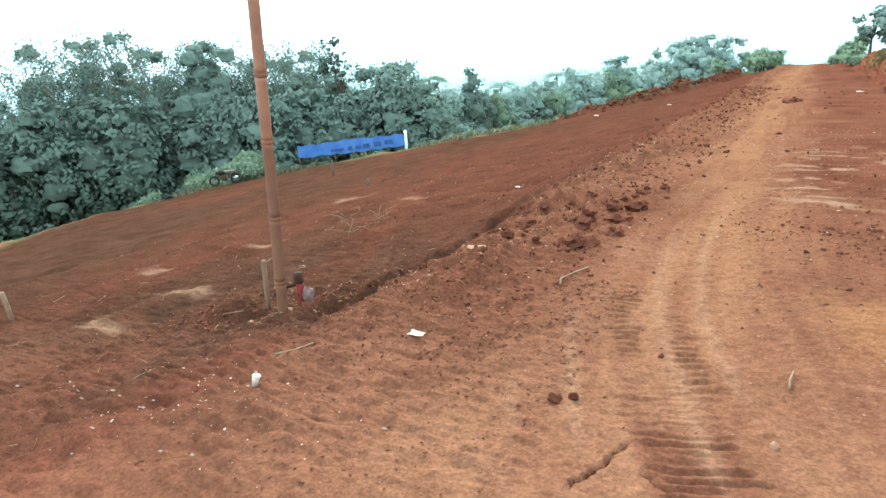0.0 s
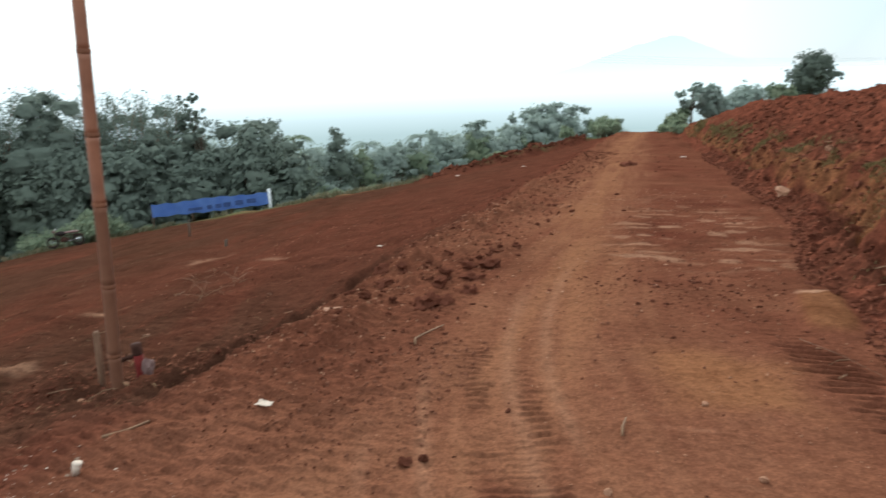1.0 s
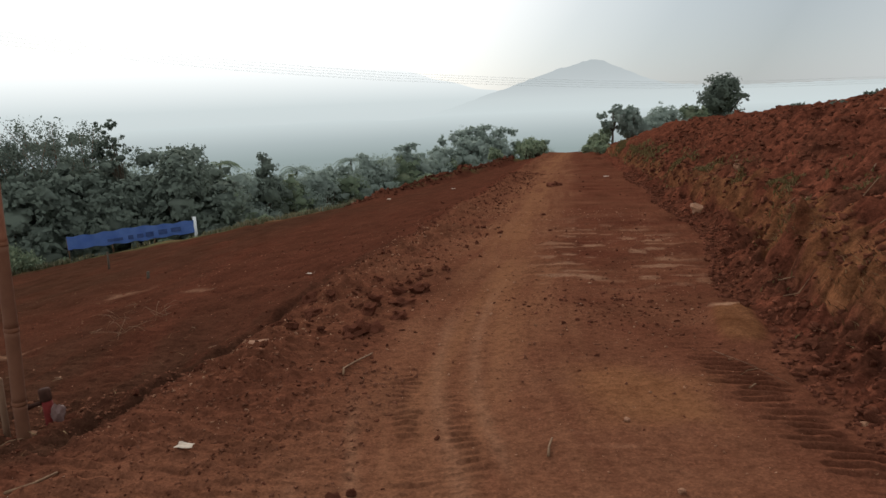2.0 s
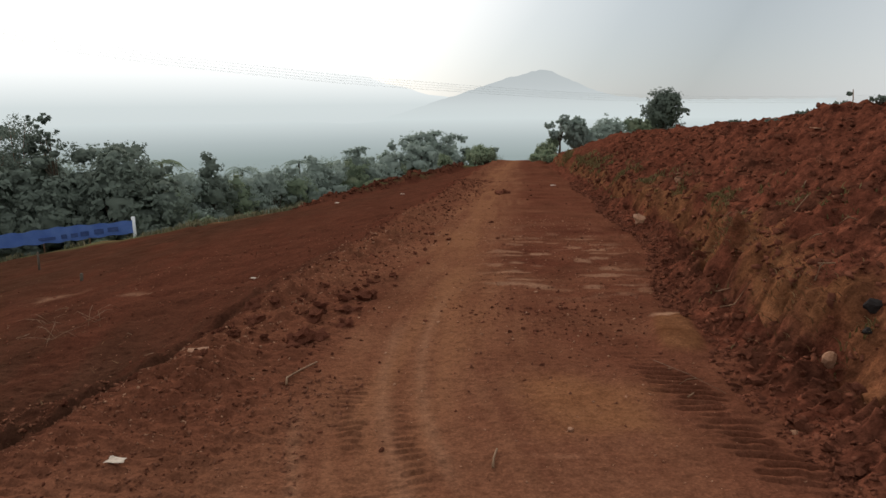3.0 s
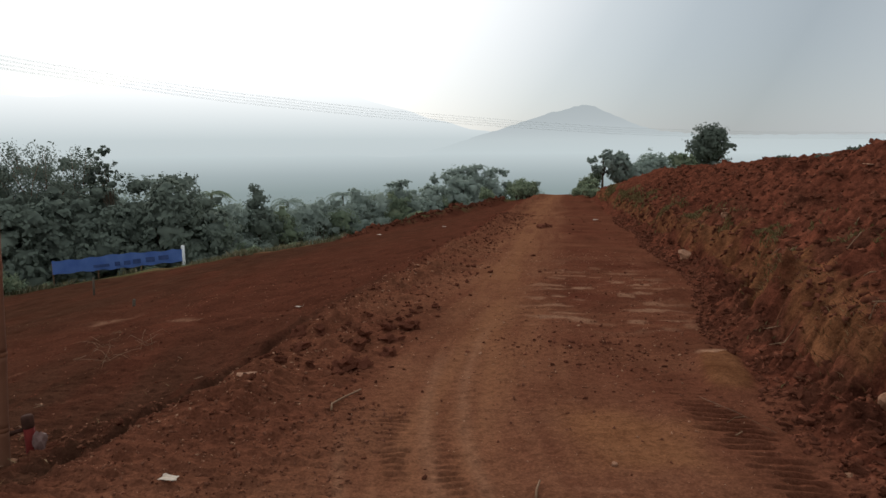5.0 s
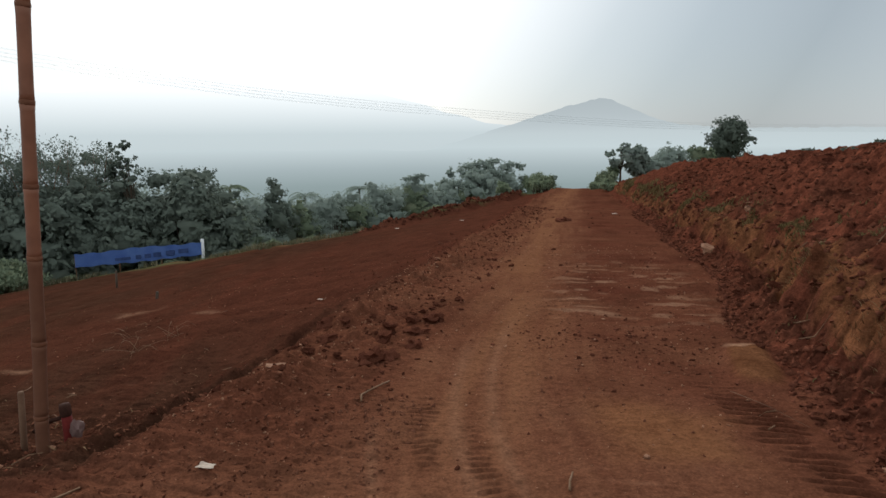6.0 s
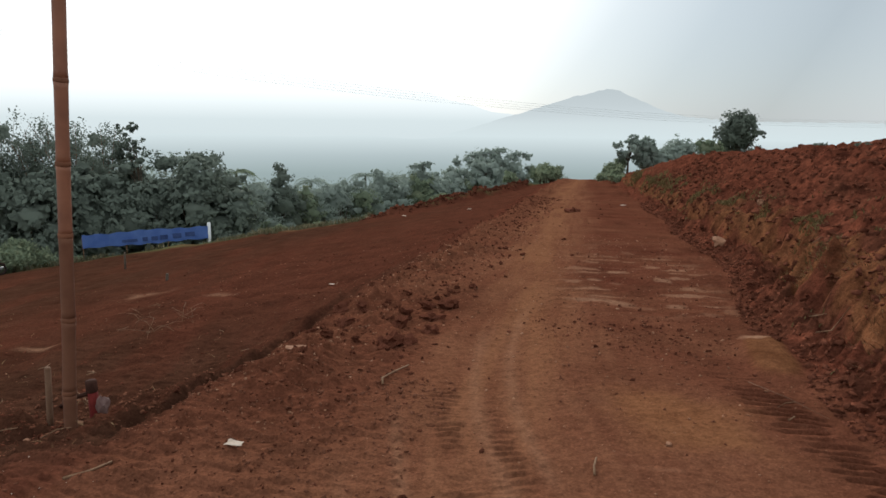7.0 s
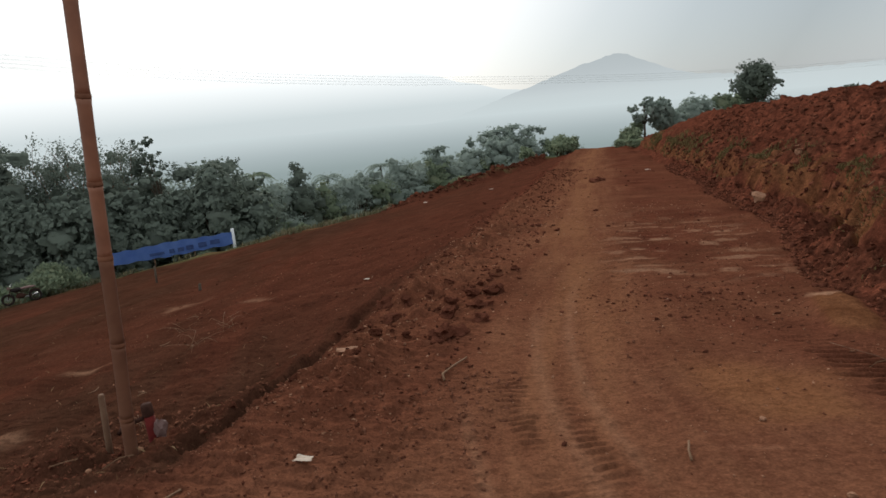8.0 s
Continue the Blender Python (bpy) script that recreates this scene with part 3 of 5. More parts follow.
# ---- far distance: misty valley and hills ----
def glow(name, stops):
    """Glowing backdrop: haze put into the colour of pale distance, by height in metres."""
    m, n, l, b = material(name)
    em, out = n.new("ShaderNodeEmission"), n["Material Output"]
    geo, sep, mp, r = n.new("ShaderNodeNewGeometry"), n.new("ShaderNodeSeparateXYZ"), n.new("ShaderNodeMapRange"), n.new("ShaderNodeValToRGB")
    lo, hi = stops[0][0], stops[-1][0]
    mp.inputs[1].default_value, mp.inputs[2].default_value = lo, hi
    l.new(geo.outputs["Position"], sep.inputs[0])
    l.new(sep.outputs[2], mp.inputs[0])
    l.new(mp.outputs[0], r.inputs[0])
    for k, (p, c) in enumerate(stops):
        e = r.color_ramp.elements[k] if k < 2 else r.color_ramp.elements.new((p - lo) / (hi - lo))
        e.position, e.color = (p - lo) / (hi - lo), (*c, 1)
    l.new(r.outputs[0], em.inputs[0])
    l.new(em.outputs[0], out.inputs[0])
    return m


def ridge(name, label, radius, az0, az1, height, mat, low):
    n = 240
    az = np.radians(np.linspace(az0, az1, n))
    top = height(np.degrees(az))
    v = []
    for a, h in zip(az, top):
        for k in range(5):
            z = low + (h - low) * k / 4
            r = radius + 60 * k
            v.append((r * math.sin(a), r * math.cos(a), z))
    f = [(i * 5 + k, i * 5 + 5 + k, i * 5 + 6 + k, i * 5 + 1 + k) for i in range(n - 1) for k in range(4)]
    ob = new(name, tag_mesh(name, v, f, mat, True))
    return tagged(ob, label, "hill", kind="structure")


def tan_el(el):
    return np.tan(np.radians(el))


def far_range(az):
    e = np.interp(az, [-75, -60, -50, -45, -41, -36, -30, -25, -18, -12, -8, -4, 4, 12, 20, 40], [4.2, 3.2, 3.8, 3.9, 3.9, 5.2, 5.9, 6.0, 4.4, 2.4, 1.2, 0.5, 0.0, -0.6, -0.8, -0.8])
    return 2900 * tan_el(e + 0.12 * vnoise(az / 1.7, az * 0, 61)) + 1.4


def cone_hill(az):
    e = np.interp(az, [-14, -7, -4.2, -1.5, 0.2, 1.0, 1.8, 2.6, 3.7, 5, 6.2, 8, 10, 14, 24], [-1.5, 0.8, 1.75, 2.7, 3.1, 3.35, 3.45, 3.2, 2.6, 2.0, 1.4, 0.95, 0.7, 0.5, 0.45])
    return 2300 * tan_el(e + 0.05 * vnoise(az / 0.35, az * 0, 62)) + 1.4


def mist(az):
    return 900 * tan_el(-1.2 + 0.25 * vnoise(az / 5, az * 0, 63)) + 0 * az


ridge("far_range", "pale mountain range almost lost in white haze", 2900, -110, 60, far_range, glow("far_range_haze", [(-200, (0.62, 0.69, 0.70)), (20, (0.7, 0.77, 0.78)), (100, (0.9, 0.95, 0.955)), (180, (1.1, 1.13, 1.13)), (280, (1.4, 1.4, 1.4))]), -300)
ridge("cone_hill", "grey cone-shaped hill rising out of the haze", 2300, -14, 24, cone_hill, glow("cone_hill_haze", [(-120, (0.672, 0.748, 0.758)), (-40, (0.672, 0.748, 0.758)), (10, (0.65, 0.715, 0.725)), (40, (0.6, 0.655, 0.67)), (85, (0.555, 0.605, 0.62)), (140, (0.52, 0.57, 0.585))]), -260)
# glowing upright sheet added as the valley's mist, hiding the ground behind it
ridge("valley_mist", "upright glowing sheet standing in for mist over the valley floor", 900, -120, 70, mist, glow("valley_haze", [(-120, (0.27, 0.33, 0.33)), (-75, (0.34, 0.41, 0.41)), (-50, (0.46, 0.53, 0.54)), (-32, (0.58, 0.65, 0.66)), (-17, (0.672, 0.748, 0.758))]), -160)


# ---- trees ----
bm0 = bmesh.new()
bmesh.ops.create_cube(bm0, size=2)
bmesh.ops.subdivide_edges(bm0, edges=bm0.edges[:], cuts=3, use_grid_fill=True)
BALL_V = np.array([v.co.normalized()[:] for v in bm0.verts])
BALL_F = np.array([[v.index for v in p.verts] for p in bm0.faces])
bm0.free()


def leaf_masses(rng, blobs, share):
    """Ragged dense hearts of foliage inside the blobs, under the outer leaves."""
    bl = np.array(blobs)
    n, m = len(bl), len(BALL_V)
    lobe = np.sin(4 * BALL_V[None, :, 0] + np.arange(n)[:, None]) * np.sin(4 * BALL_V[None, :, 1] + 2.0 * np.arange(n)[:, None]) + np.sin(5 * BALL_V[None, :, 2] + 3.0 * np.arange(n)[:, None])
    r = share * (1 + 0.14 * lobe[..., None] + 0.13 * rng.normal(size=(n, m, 1)))
    v = bl[:, None, :3] + BALL_V[None] * r * np.stack([bl[:, 3], bl[:, 3], bl[:, 4]], 1)[:, None]
    return v.reshape(-1, 3), (BALL_F[None] + (np.arange(n) * m)[:, None, None]).reshape(-1, 4)


def facing_leaves(rng, n, blobs, size, slim, spread=0.2):
    """Leaves in a ragged shell over blobs given as (x, y, z, rx, rz), most of them turned outwards."""
    bl = np.array(blobs)
    pick = rng.choice(len(bl), n, p=bl[:, 3] ** 2 / (bl[:, 3] ** 2).sum())
    # leaves gather in sprigs strewn through the outer part of each clump
    sprigs = max(1, n // 12)
    way = rng.normal(size=(sprigs, 3))
    way /= np.linalg.norm(way, axis=1)[:, None]
    reach = 0.62 + 0.5 * rng.uniform(size=(sprigs, 1)) ** 0.8 + spread * 0.5 * np.abs(rng.normal(size=(sprigs, 1)))
    which = rng.integers(0, sprigs, n)
    pick = pick[:sprigs][which]
    bl = np.array(blobs)[pick]
    d = way[which] * reach[which] + 0.13 * rng.normal(size=(n, 3))
    c = bl[:, :3] + d * np.stack([bl[:, 3], bl[:, 3], bl[:, 4]], 1)
    d /= np.linalg.norm(d, axis=1)[:, None] + 1e-9
    up = d + np.array([0, 0, 0.3]) + 0.45 * rng.normal(size=(n, 3))
    a = np.cross(up, rng.normal(size=(n, 3)))
    a /= np.linalg.norm(a, axis=1)[:, None] + 1e-9
    b = np.cross(up, a)
    b /= np.linalg.norm(b, axis=1)[:, None] + 1e-9
    s = size * rng.uniform(0.6, 1.3, (n, 1))
    v = np.stack([c - a * s, c + b * s * slim - a * s * 0.1, c + a * s, c - b * s * slim - a * s * 0.1], 1)
    return v.reshape(-1, 3), np.arange(4 * n).reshape(-1, 4)


def crown_mesh(leaves, masses, leaf, blobs):
    """Leaves and their dense hearts in one crown, shaded softly clump by clump."""
    (v1, f1), (v2, f2) = leaves, masses
    bl = np.array(blobs)
    v = np.concatenate([v1, v2])
    centre = np.average(bl[:, :3], axis=0)
    near = np.concatenate([np.argmin(((part_v[:, None] - bl[None, :, :3]) ** 2).sum(-1) / bl[None, :, 3] ** 2, 1) for part_v in np.array_split(v, max(1, len(v) // 4000))])
    out = (v - bl[near, :3]) / bl[near, 3:4]
    way = v - centre
    way /= np.linalg.norm(way, axis=1)[:, None] + 1e-6
    nor = out / (np.linalg.norm(out, axis=1)[:, None] + 1e-6) * 0.55 + way + np.array([0, 0, 0.2])
    nor /= np.linalg.norm(nor, axis=1)[:, None] + 1e-6
    # every leaf shows its upper side outwards
    own = np.cross(v1[f1[:, 2]] - v1[f1[:, 0]], v1[f1[:, 3]] - v1[f1[:, 1]])
    own /= np.linalg.norm(own, axis=1)[:, None] + 1e-9
    turned = (own * nor[f1[:, 0]]).sum(1) < 0
    f1 = np.where(turned[:, None], f1[:, ::-1], f1)
    own[turned] *= -1
    nor[: len(v1)] = nor[: len(v1)] + 0.5 * np.repeat(own, 4, axis=0)
    nor /= np.linalg.norm(nor, axis=1)[:, None] + 1e-6
    me = poly_mesh("crown", v, np.concatenate([f1, f2 + len(v1)]), leaf, True)
    me.normals_split_custom_set_from_vertices(nor.astype(np.float32))
    return me


def crown_points(rng, n, blobs, shell=0.75):
    """Leaf places spread over blobs given as (x, y, z, rx, rz)."""
    w = np.array([b[3] ** 2 for b in blobs])
    pick = rng.choice(len(blobs), n, p=w / w.sum())
    d = rng.normal(size=(n, 3))
    d /= np.linalg.norm(d, axis=1)[:, None]
    r = shell + (1.08 - shell) * rng.uniform(0, 1, (n, 1)) ** 0.7
    r *= 1 + 0.18 * rng.normal(size=(n, 1))
    bl = np.array(blobs)[pick]
    return bl[:, :3] + d * r * np.stack([bl[:, 3], bl[:, 3], bl[:, 4]], 1)


def broad_tree(x, y, height, radius, label, leaf, seed, clear=0.3, leaves=9000, size=0.085, blobs=24, flat=0.8, tuft=1.0, hat=False, name="tree", category="tree", group=""):
    rng = np.random.default_rng(seed)
    base = tz(x, y) - 0.15
    t = thing(name, label, category, group, at=(x, y, base))
    bl, limbs = [], []
    lean = rng.uniform(-0.06, 0.06, 2) * height
    fork = height * (clear + 0.12)
    for k in range(blobs):
        a = 2 * math.pi * (k + rng.uniform(0, 0.7)) / blobs * 2.4
        u = rng.uniform(0, 1)
        rr = radius * tuft * (0.2 + 0.36 * rng.uniform())
        h = height * (clear + (1 - clear) * (0.2 + 0.62 * u)) 
        out = (radius - rr) * math.sqrt(max(0.05, 1 - (2 * u - 0.85) ** 2)) * rng.uniform(0.6, 1.1)
        p = (out * math.cos(a) + lean[0] * u, out * math.sin(a) + lean[1] * u, h)
        bl.append((*p, rr, rr * flat))
        mid_p = (p[0] * 0.45, p[1] * 0.45, fork + (h - fork) * 0.55)
        limbs.append([((lean[0] * 0.3, lean[1] * 0.3, fork * 0.8), 0.035 * radius), (mid_p, 0.022 * radius), (p, 0.008 * radius)])
    if hat:
        # flat plates of leaves at the very top
        for k in range(6):
            bl.append((lean[0] + radius * (-0.4 + 0.16 * k), lean[1] + radius * rng.uniform(-0.5, 0.5), height - radius * (0.3 - 0.03 * k), radius * 0.24, radius * 0.1))
    for k in range(4):
        rr = radius * tuft * rng.uniform(0.2, 0.32)
        bl.append((lean[0] + radius * rng.uniform(-0.4, 0.4), lean[1] + radius * rng.uniform(-0.4, 0.4), height - rr * rng.uniform(1.0, 2.0), rr, rr * 0.85))
    trunk = [((0, 0, 0), 0.075 * radius + 0.03), ((lean[0] * 0.2, lean[1] * 0.2, fork * 0.5), 0.055 * radius + 0.02), ((lean[0] * 0.3, lean[1] * 0.3, fork), 0.045 * radius), ((lean[0], lean[1], height * 0.85), 0.015 * radius)]
    part("trunk", tube_mesh("trunk", [trunk, *limbs], BARK, 6), t)
    part("crown", crown_mesh(facing_leaves(rng, leaves, bl, size * 1.15, 0.6, 0.22 if clear < 0.3 else 0.4), leaf_masses(rng, bl, 0.55 if clear <= 0.3 else 0.4), leaf, bl), t)
    return t


def bamboo_clump(x, y, height, radius, label, leaf, seed, culms=22, leaves=12000):
    rng = np.random.default_rng(seed)
    t = thing("bamboo_clump", label, "bamboo", "bamboo and trees below the field", at=(x, y, tz(x, y) - 0.15))
    paths, centres, hearts = [], [], []
    for k in range(culms):
        a, r0 = rng.uniform(0, 2 * math.pi), rng.uniform(0, 0.28) * radius
        h, bend = height * rng.uniform(0.72, 1.0), radius * rng.uniform(0.3, 1.0)
        pts = []
        for s in np.linspace(0, 1, 7):
            o = r0 + bend * s ** 2.6
            pts.append(((o * math.cos(a), o * math.sin(a), h * (s - 0.12 * s ** 5)), 0.05 * (1 - 0.85 * s)))
        paths.append(pts)
        m, tufts = leaves // culms, 34
        s = np.clip(rng.uniform(0.15, 1.0, tufts) ** 0.8, 0.1, 1.0)
        o = r0 + bend * s ** 2.6
        c = np.stack([o * math.cos(a), o * math.sin(a), h * (s - 0.12 * s ** 5)], 1)
        q = rng.normal(size=(tufts, 3))
        q *= (rng.uniform(0.2, 1.0, (tufts, 1)) ** 0.6) / np.linalg.norm(q, axis=1)[:, None]
        c = c + q * np.array([0.95, 0.95, 0.7]) * (1.25 - 0.6 * s[:, None])
        which = rng.integers(0, tufts, m)
        centres.append(c[which] + rng.normal(size=(m, 3)) * np.array([0.2, 0.2, 0.24]))
        for s in (0.3, 0.5, 0.68):
            o, r = r0 + bend * s ** 2.6, (1.25 - 0.5 * s) * rng.uniform(0.75, 1.15)
            hearts.append((o * math.cos(a), o * math.sin(a), h * (s - 0.12 * s ** 5), r, r * 0.85))
    for p in paths:
        part("culm", tube_mesh("culm", [p], BAMBOO, 4), t)
    part("crown", crown_mesh(leaf_quads(rng, np.concatenate(centres), 0.1, 0.42, 0.6), leaf_masses(rng, hearts, 0.47), leaf, hearts), t)
    return t


def palm(x, y, height, radius, label, seed, leaf):
    rng = np.random.default_rng(seed)
    t = thing("palm_tree", label, "palm", "palms below the field", at=(x, y, tz(x, y) - 0.15))
    lean = rng.uniform(-0.5, 0.5, 2)
    part("trunk", tube_mesh("trunk", [[((lean[0] * s * s, lean[1] * s * s, (height - radius * 0.4) * s), 0.16 - 0.06 * s) for s in np.linspace(0, 1, 6)]], BARK, 7), t)
    hub = np.array([lean[0], lean[1], height - radius * 0.4])
    vs, ribs = [], []
    for k in range(15):
        a, up = 2 * math.pi * k / 15 + rng.uniform(-0.2, 0.2), rng.uniform(-0.2, 0.9)
        out = np.array([math.cos(a), math.sin(a), 0])
        side = np.array([-math.sin(a), math.cos(a), 0])
        pts = [hub + out * radius * s + np.array([0, 0, radius * (up * s - (0.55 + 0.5 * up) * s * s)]) for s in np.linspace(0, 1, 8)]
        ribs.append([(tuple(p), 0.03 * (1 - 0.8 * i / 7)) for i, p in enumerate(pts)])
        for s in np.linspace(0.1, 1, 22):
            c = hub + out * radius * s + np.array([0, 0, radius * (up * s - (0.55 + 0.5 * up) * s * s)])
            ln = radius * 0.3 * math.sin(math.pi * min(0.95, s * 0.8 + 0.15))
            for sg in (-1, 1):
                tip = c + side * sg * ln + out * ln * 0.5 - np.array([0, 0, ln * rng.uniform(0.25, 0.6)])
                vs += [c, c + out * 0.05, tip, c - out * 0.03]
    part("ribs", tube_mesh("ribs", ribs, leaf, 4), t)
    part("fronds", poly_mesh("fronds", np.array(vs), np.arange(len(vs)).reshape(-1, 4), leaf), t)
    return t


def polar(az, d):
    return 0.62 + d * math.sin(radians(az)), 0.05 + d * math.cos(radians(az))


def height_at(x, y, el):
    """Height of a top seen under an elevation from the road."""
    return 1.45 + math.hypot(x - 0.62, y - 0.05) * math.tan(radians(el)) - (tz(x, y) - 0.15)


GROVE = [(-66, 50, -1.4, 3.0), (-62.3, 48, 1.5, 3.0), (-59, 46, 2.0, 2.8), (-56, 47, 2.2, 3.2), (-52.8, 46, 1.9, 3.0), (-47, 48, 0.5, 2.6), (-44.3, 46, -0.7, 2.6), (-42.4, 47, 0.4, 2.3), (-40.4, 48, -0.3, 2.3)]
for k, (az, d, el, rad) in enumerate(GROVE):
    px, py = polar(az, d)
    bamboo_clump(px, py, height_at(px, py, el) * 1.13, rad * 1.25, "tall dark green bamboo clump with feathery arching tops below the field", LEAF_BAMBOO, 100 + k)
MIDDLE = [(-49.4, 44, 1.1, 3.0), (-35.4, 47, -2.3, 2.4), (-33.4, 46, -2.2, 2.5), (-31.3, 50, -3.9, 2.0), (-27.0, 52, -3.6, 2.1), (-20.8, 60, -4.7, 2.1), (-18.2, 62, -4.0, 2.0), (-14.3, 66, -3.4, 2.2), (-12.2, 70, -3.7, 2.0), (-10.5, 72, -2.8, 2.4), (-6.8, 74, -2.4, 2.0), (-5.0, 76, -2.6, 1.3), (-3.4, 78, -3.5, 1.5)]
for k, (az, d, el, rad) in enumerate(MIDDLE):
    px, py = polar(az, d)
    # trees farther off take the leaf colour lightened for haze
    broad_tree(px, py, height_at(px, py, el + 0.4), rad * 1.12, "broad-leaved tree with a dense dark crown below the field", LEAF_BAMBOO if k < 5 else LEAF_HAZED, 200 + k, clear=0.1, leaves=5000, hat=k == 7, group="bamboo and trees below the field")
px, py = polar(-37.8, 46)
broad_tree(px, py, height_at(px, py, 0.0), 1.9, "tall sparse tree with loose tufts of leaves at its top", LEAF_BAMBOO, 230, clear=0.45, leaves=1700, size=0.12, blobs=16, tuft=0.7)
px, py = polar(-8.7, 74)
broad_tree(px, py, height_at(px, py, -1.7), 3.9, "umbrella-shaped tree with a flat spreading crown in haze", LEAF_HAZED, 231, clear=0.08, leaves=9000, flat=0.7, blobs=36, tuft=0.8, hat=True)
rng0 = np.random.default_rng(5)
SKYLINE = sorted(GROVE + MIDDLE)
for k, ((a0, d0, e0, r0), (a1, d1, e1, r1)) in enumerate(zip(SKYLINE, SKYLINE[1:])):
    px, py = polar((a0 + a1) / 2 + rng0.uniform(-0.3, 0.3), (d0 + d1) / 2 + 3)
    broad_tree(px, py, height_at(px, py, min(e0, e1) - rng0.uniform(-0.1, 0.4)), max(2.0, (d0 + d1) / 2 * math.radians(a1 - a0) * 0.8), "broad-leaved tree closing the gaps of the grove in haze", LEAF_BAMBOO if a1 < -40 else LEAF_HAZED, 600 + k, clear=0.1, leaves=4500, group="bamboo and trees below the field")
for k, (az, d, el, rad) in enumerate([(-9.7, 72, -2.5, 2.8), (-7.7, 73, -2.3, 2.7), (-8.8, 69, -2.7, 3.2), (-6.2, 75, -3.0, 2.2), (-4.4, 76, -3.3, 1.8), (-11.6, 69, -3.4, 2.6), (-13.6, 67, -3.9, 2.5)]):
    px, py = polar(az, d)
    broad_tree(px, py, height_at(px, py, el), rad, "leafy tree pale in the morning haze below the road's end", LEAF_HAZED, 640 + k, clear=0.3, leaves=6000, size=0.11, group="bamboo and trees below the field")
# undergrowth that fills the foot of the grove
for k in range(16):
    az = -67 + 2.35 * k
    px, py = polar(az, 41.5 + rng0.uniform(0, 2.5))
    broad_tree(px, py, height_at(px, py, rng0.uniform(-4.8, -2.4)), rng0.uniform(2.6, 3.4), "dense dark undergrowth tree at the foot of the bamboo", LEAF_DARK if k < 8 else LEAF_BAMBOO, 260 + k, clear=0.05, leaves=6000, size=0.15, name="undergrowth_tree", group="undergrowth below the field")
for k in range(17):
    az = -30.5 + 1.75 * k
    px, py = polar(az, 49 + 1.6 * k)
    broad_tree(px, py, height_at(px, py, -5.6 + 0.14 * k + rng0.uniform(-0.7, 0.5)), rng0.uniform(2.0, 2.9), "low leafy tree in hazy light below the field", LEAF_HAZED if k % 3 else LEAF_LIGHT, 290 + k, clear=0.05, leaves=4200, name="undergrowth_tree", group="undergrowth below the field")
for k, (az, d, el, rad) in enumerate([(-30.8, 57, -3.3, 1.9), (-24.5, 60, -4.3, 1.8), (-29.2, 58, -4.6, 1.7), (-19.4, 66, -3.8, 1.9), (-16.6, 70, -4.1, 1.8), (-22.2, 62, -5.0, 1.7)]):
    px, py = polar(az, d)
    palm(px, py, height_at(px, py, el), rad, "coconut palm with drooping fronds among the trees", 320 + k, LEAF_HAZED if k % 2 else LEAF_LIGHT)
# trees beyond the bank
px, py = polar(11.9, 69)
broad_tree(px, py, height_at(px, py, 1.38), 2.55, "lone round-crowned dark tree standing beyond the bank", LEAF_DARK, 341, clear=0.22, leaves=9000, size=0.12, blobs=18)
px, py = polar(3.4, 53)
broad_tree(px, py, height_at(px, py, -0.55), 1.3, "open-crowned small tree at the end of the road", LEAF_HAZED, 345, clear=0.3, leaves=2600, size=0.09, blobs=13, tuft=0.62)
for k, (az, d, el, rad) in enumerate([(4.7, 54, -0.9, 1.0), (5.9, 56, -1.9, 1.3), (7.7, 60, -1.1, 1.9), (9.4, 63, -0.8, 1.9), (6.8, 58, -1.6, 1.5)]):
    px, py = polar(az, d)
    broad_tree(px, py, height_at(px, py, el), rad, "leafy roadside tree beyond the end of the bank", LEAF_LIGHT if k == 3 else LEAF_HAZED, 350 + k, clear=0.1, leaves=4000, size=0.11, group="trees beyond the bank")
px, py = polar(24.9, 60)
broad_tree(px, py, max(2.0, height_at(px, py, 0.85)), 0.42, "small round-headed tree on a thin stem beyond the bank", LEAF_DARK, 361, clear=0.6, leaves=600, size=0.1, blobs=2)


def shrub(x, y, height, radius, label, leaf, seed, leaves=900, size=0.1):
    rng = np.random.default_rng(seed)
    t = thing("shrub", label, "shrub", "shrubs along the edge", at=(x, y, tz(x, y) - 0.05))
    stems, bl = [], []
    for k in range(9):
        a, o, h = rng.uniform(0, 6.28), rng.uniform(0.2, 0.8) * radius, height * rng.uniform(0.45, 0.85)
        stems.append([((0, 0, 0), 0.02), ((o * 0.5 * math.cos(a), o * 0.5 * math.sin(a), h * 0.6), 0.014), ((o * math.cos(a), o * math.sin(a), h), 0.006)])
        bl.append((o * math.cos(a), o * math.sin(a), h, radius * 0.4, height * 0.22))
    part("stems", tube_mesh("stems", stems, BARK, 4), t)
    v, f = leaf_quads(rng, crown_points(rng, leaves, bl, 0.3), size, 0.45)
    part("leaves", poly_mesh("leaves", v, f, leaf), t)
    return t


for k in range(26):
    az = -64 + 2.35 * k + rng0.uniform(-0.6, 0.6)
    d = float(np.interp(az, EDGE_AZ, EDGE_D)) + rng0.uniform(0.8, 3.5)
    if az < -55:
        continue
    big = 1.55 if abs(az + 48) < 2.5 else 0.5 if az > -43 else 1.0
    px, py = polar(az, d)
    shrub(px, py, big * rng0.uniform(0.8, 1.3), big * rng0.uniform(0.7, 1.1), "pale green weedy shrub at the edge of the bare field", LEAF_LIGHT, 400 + k)
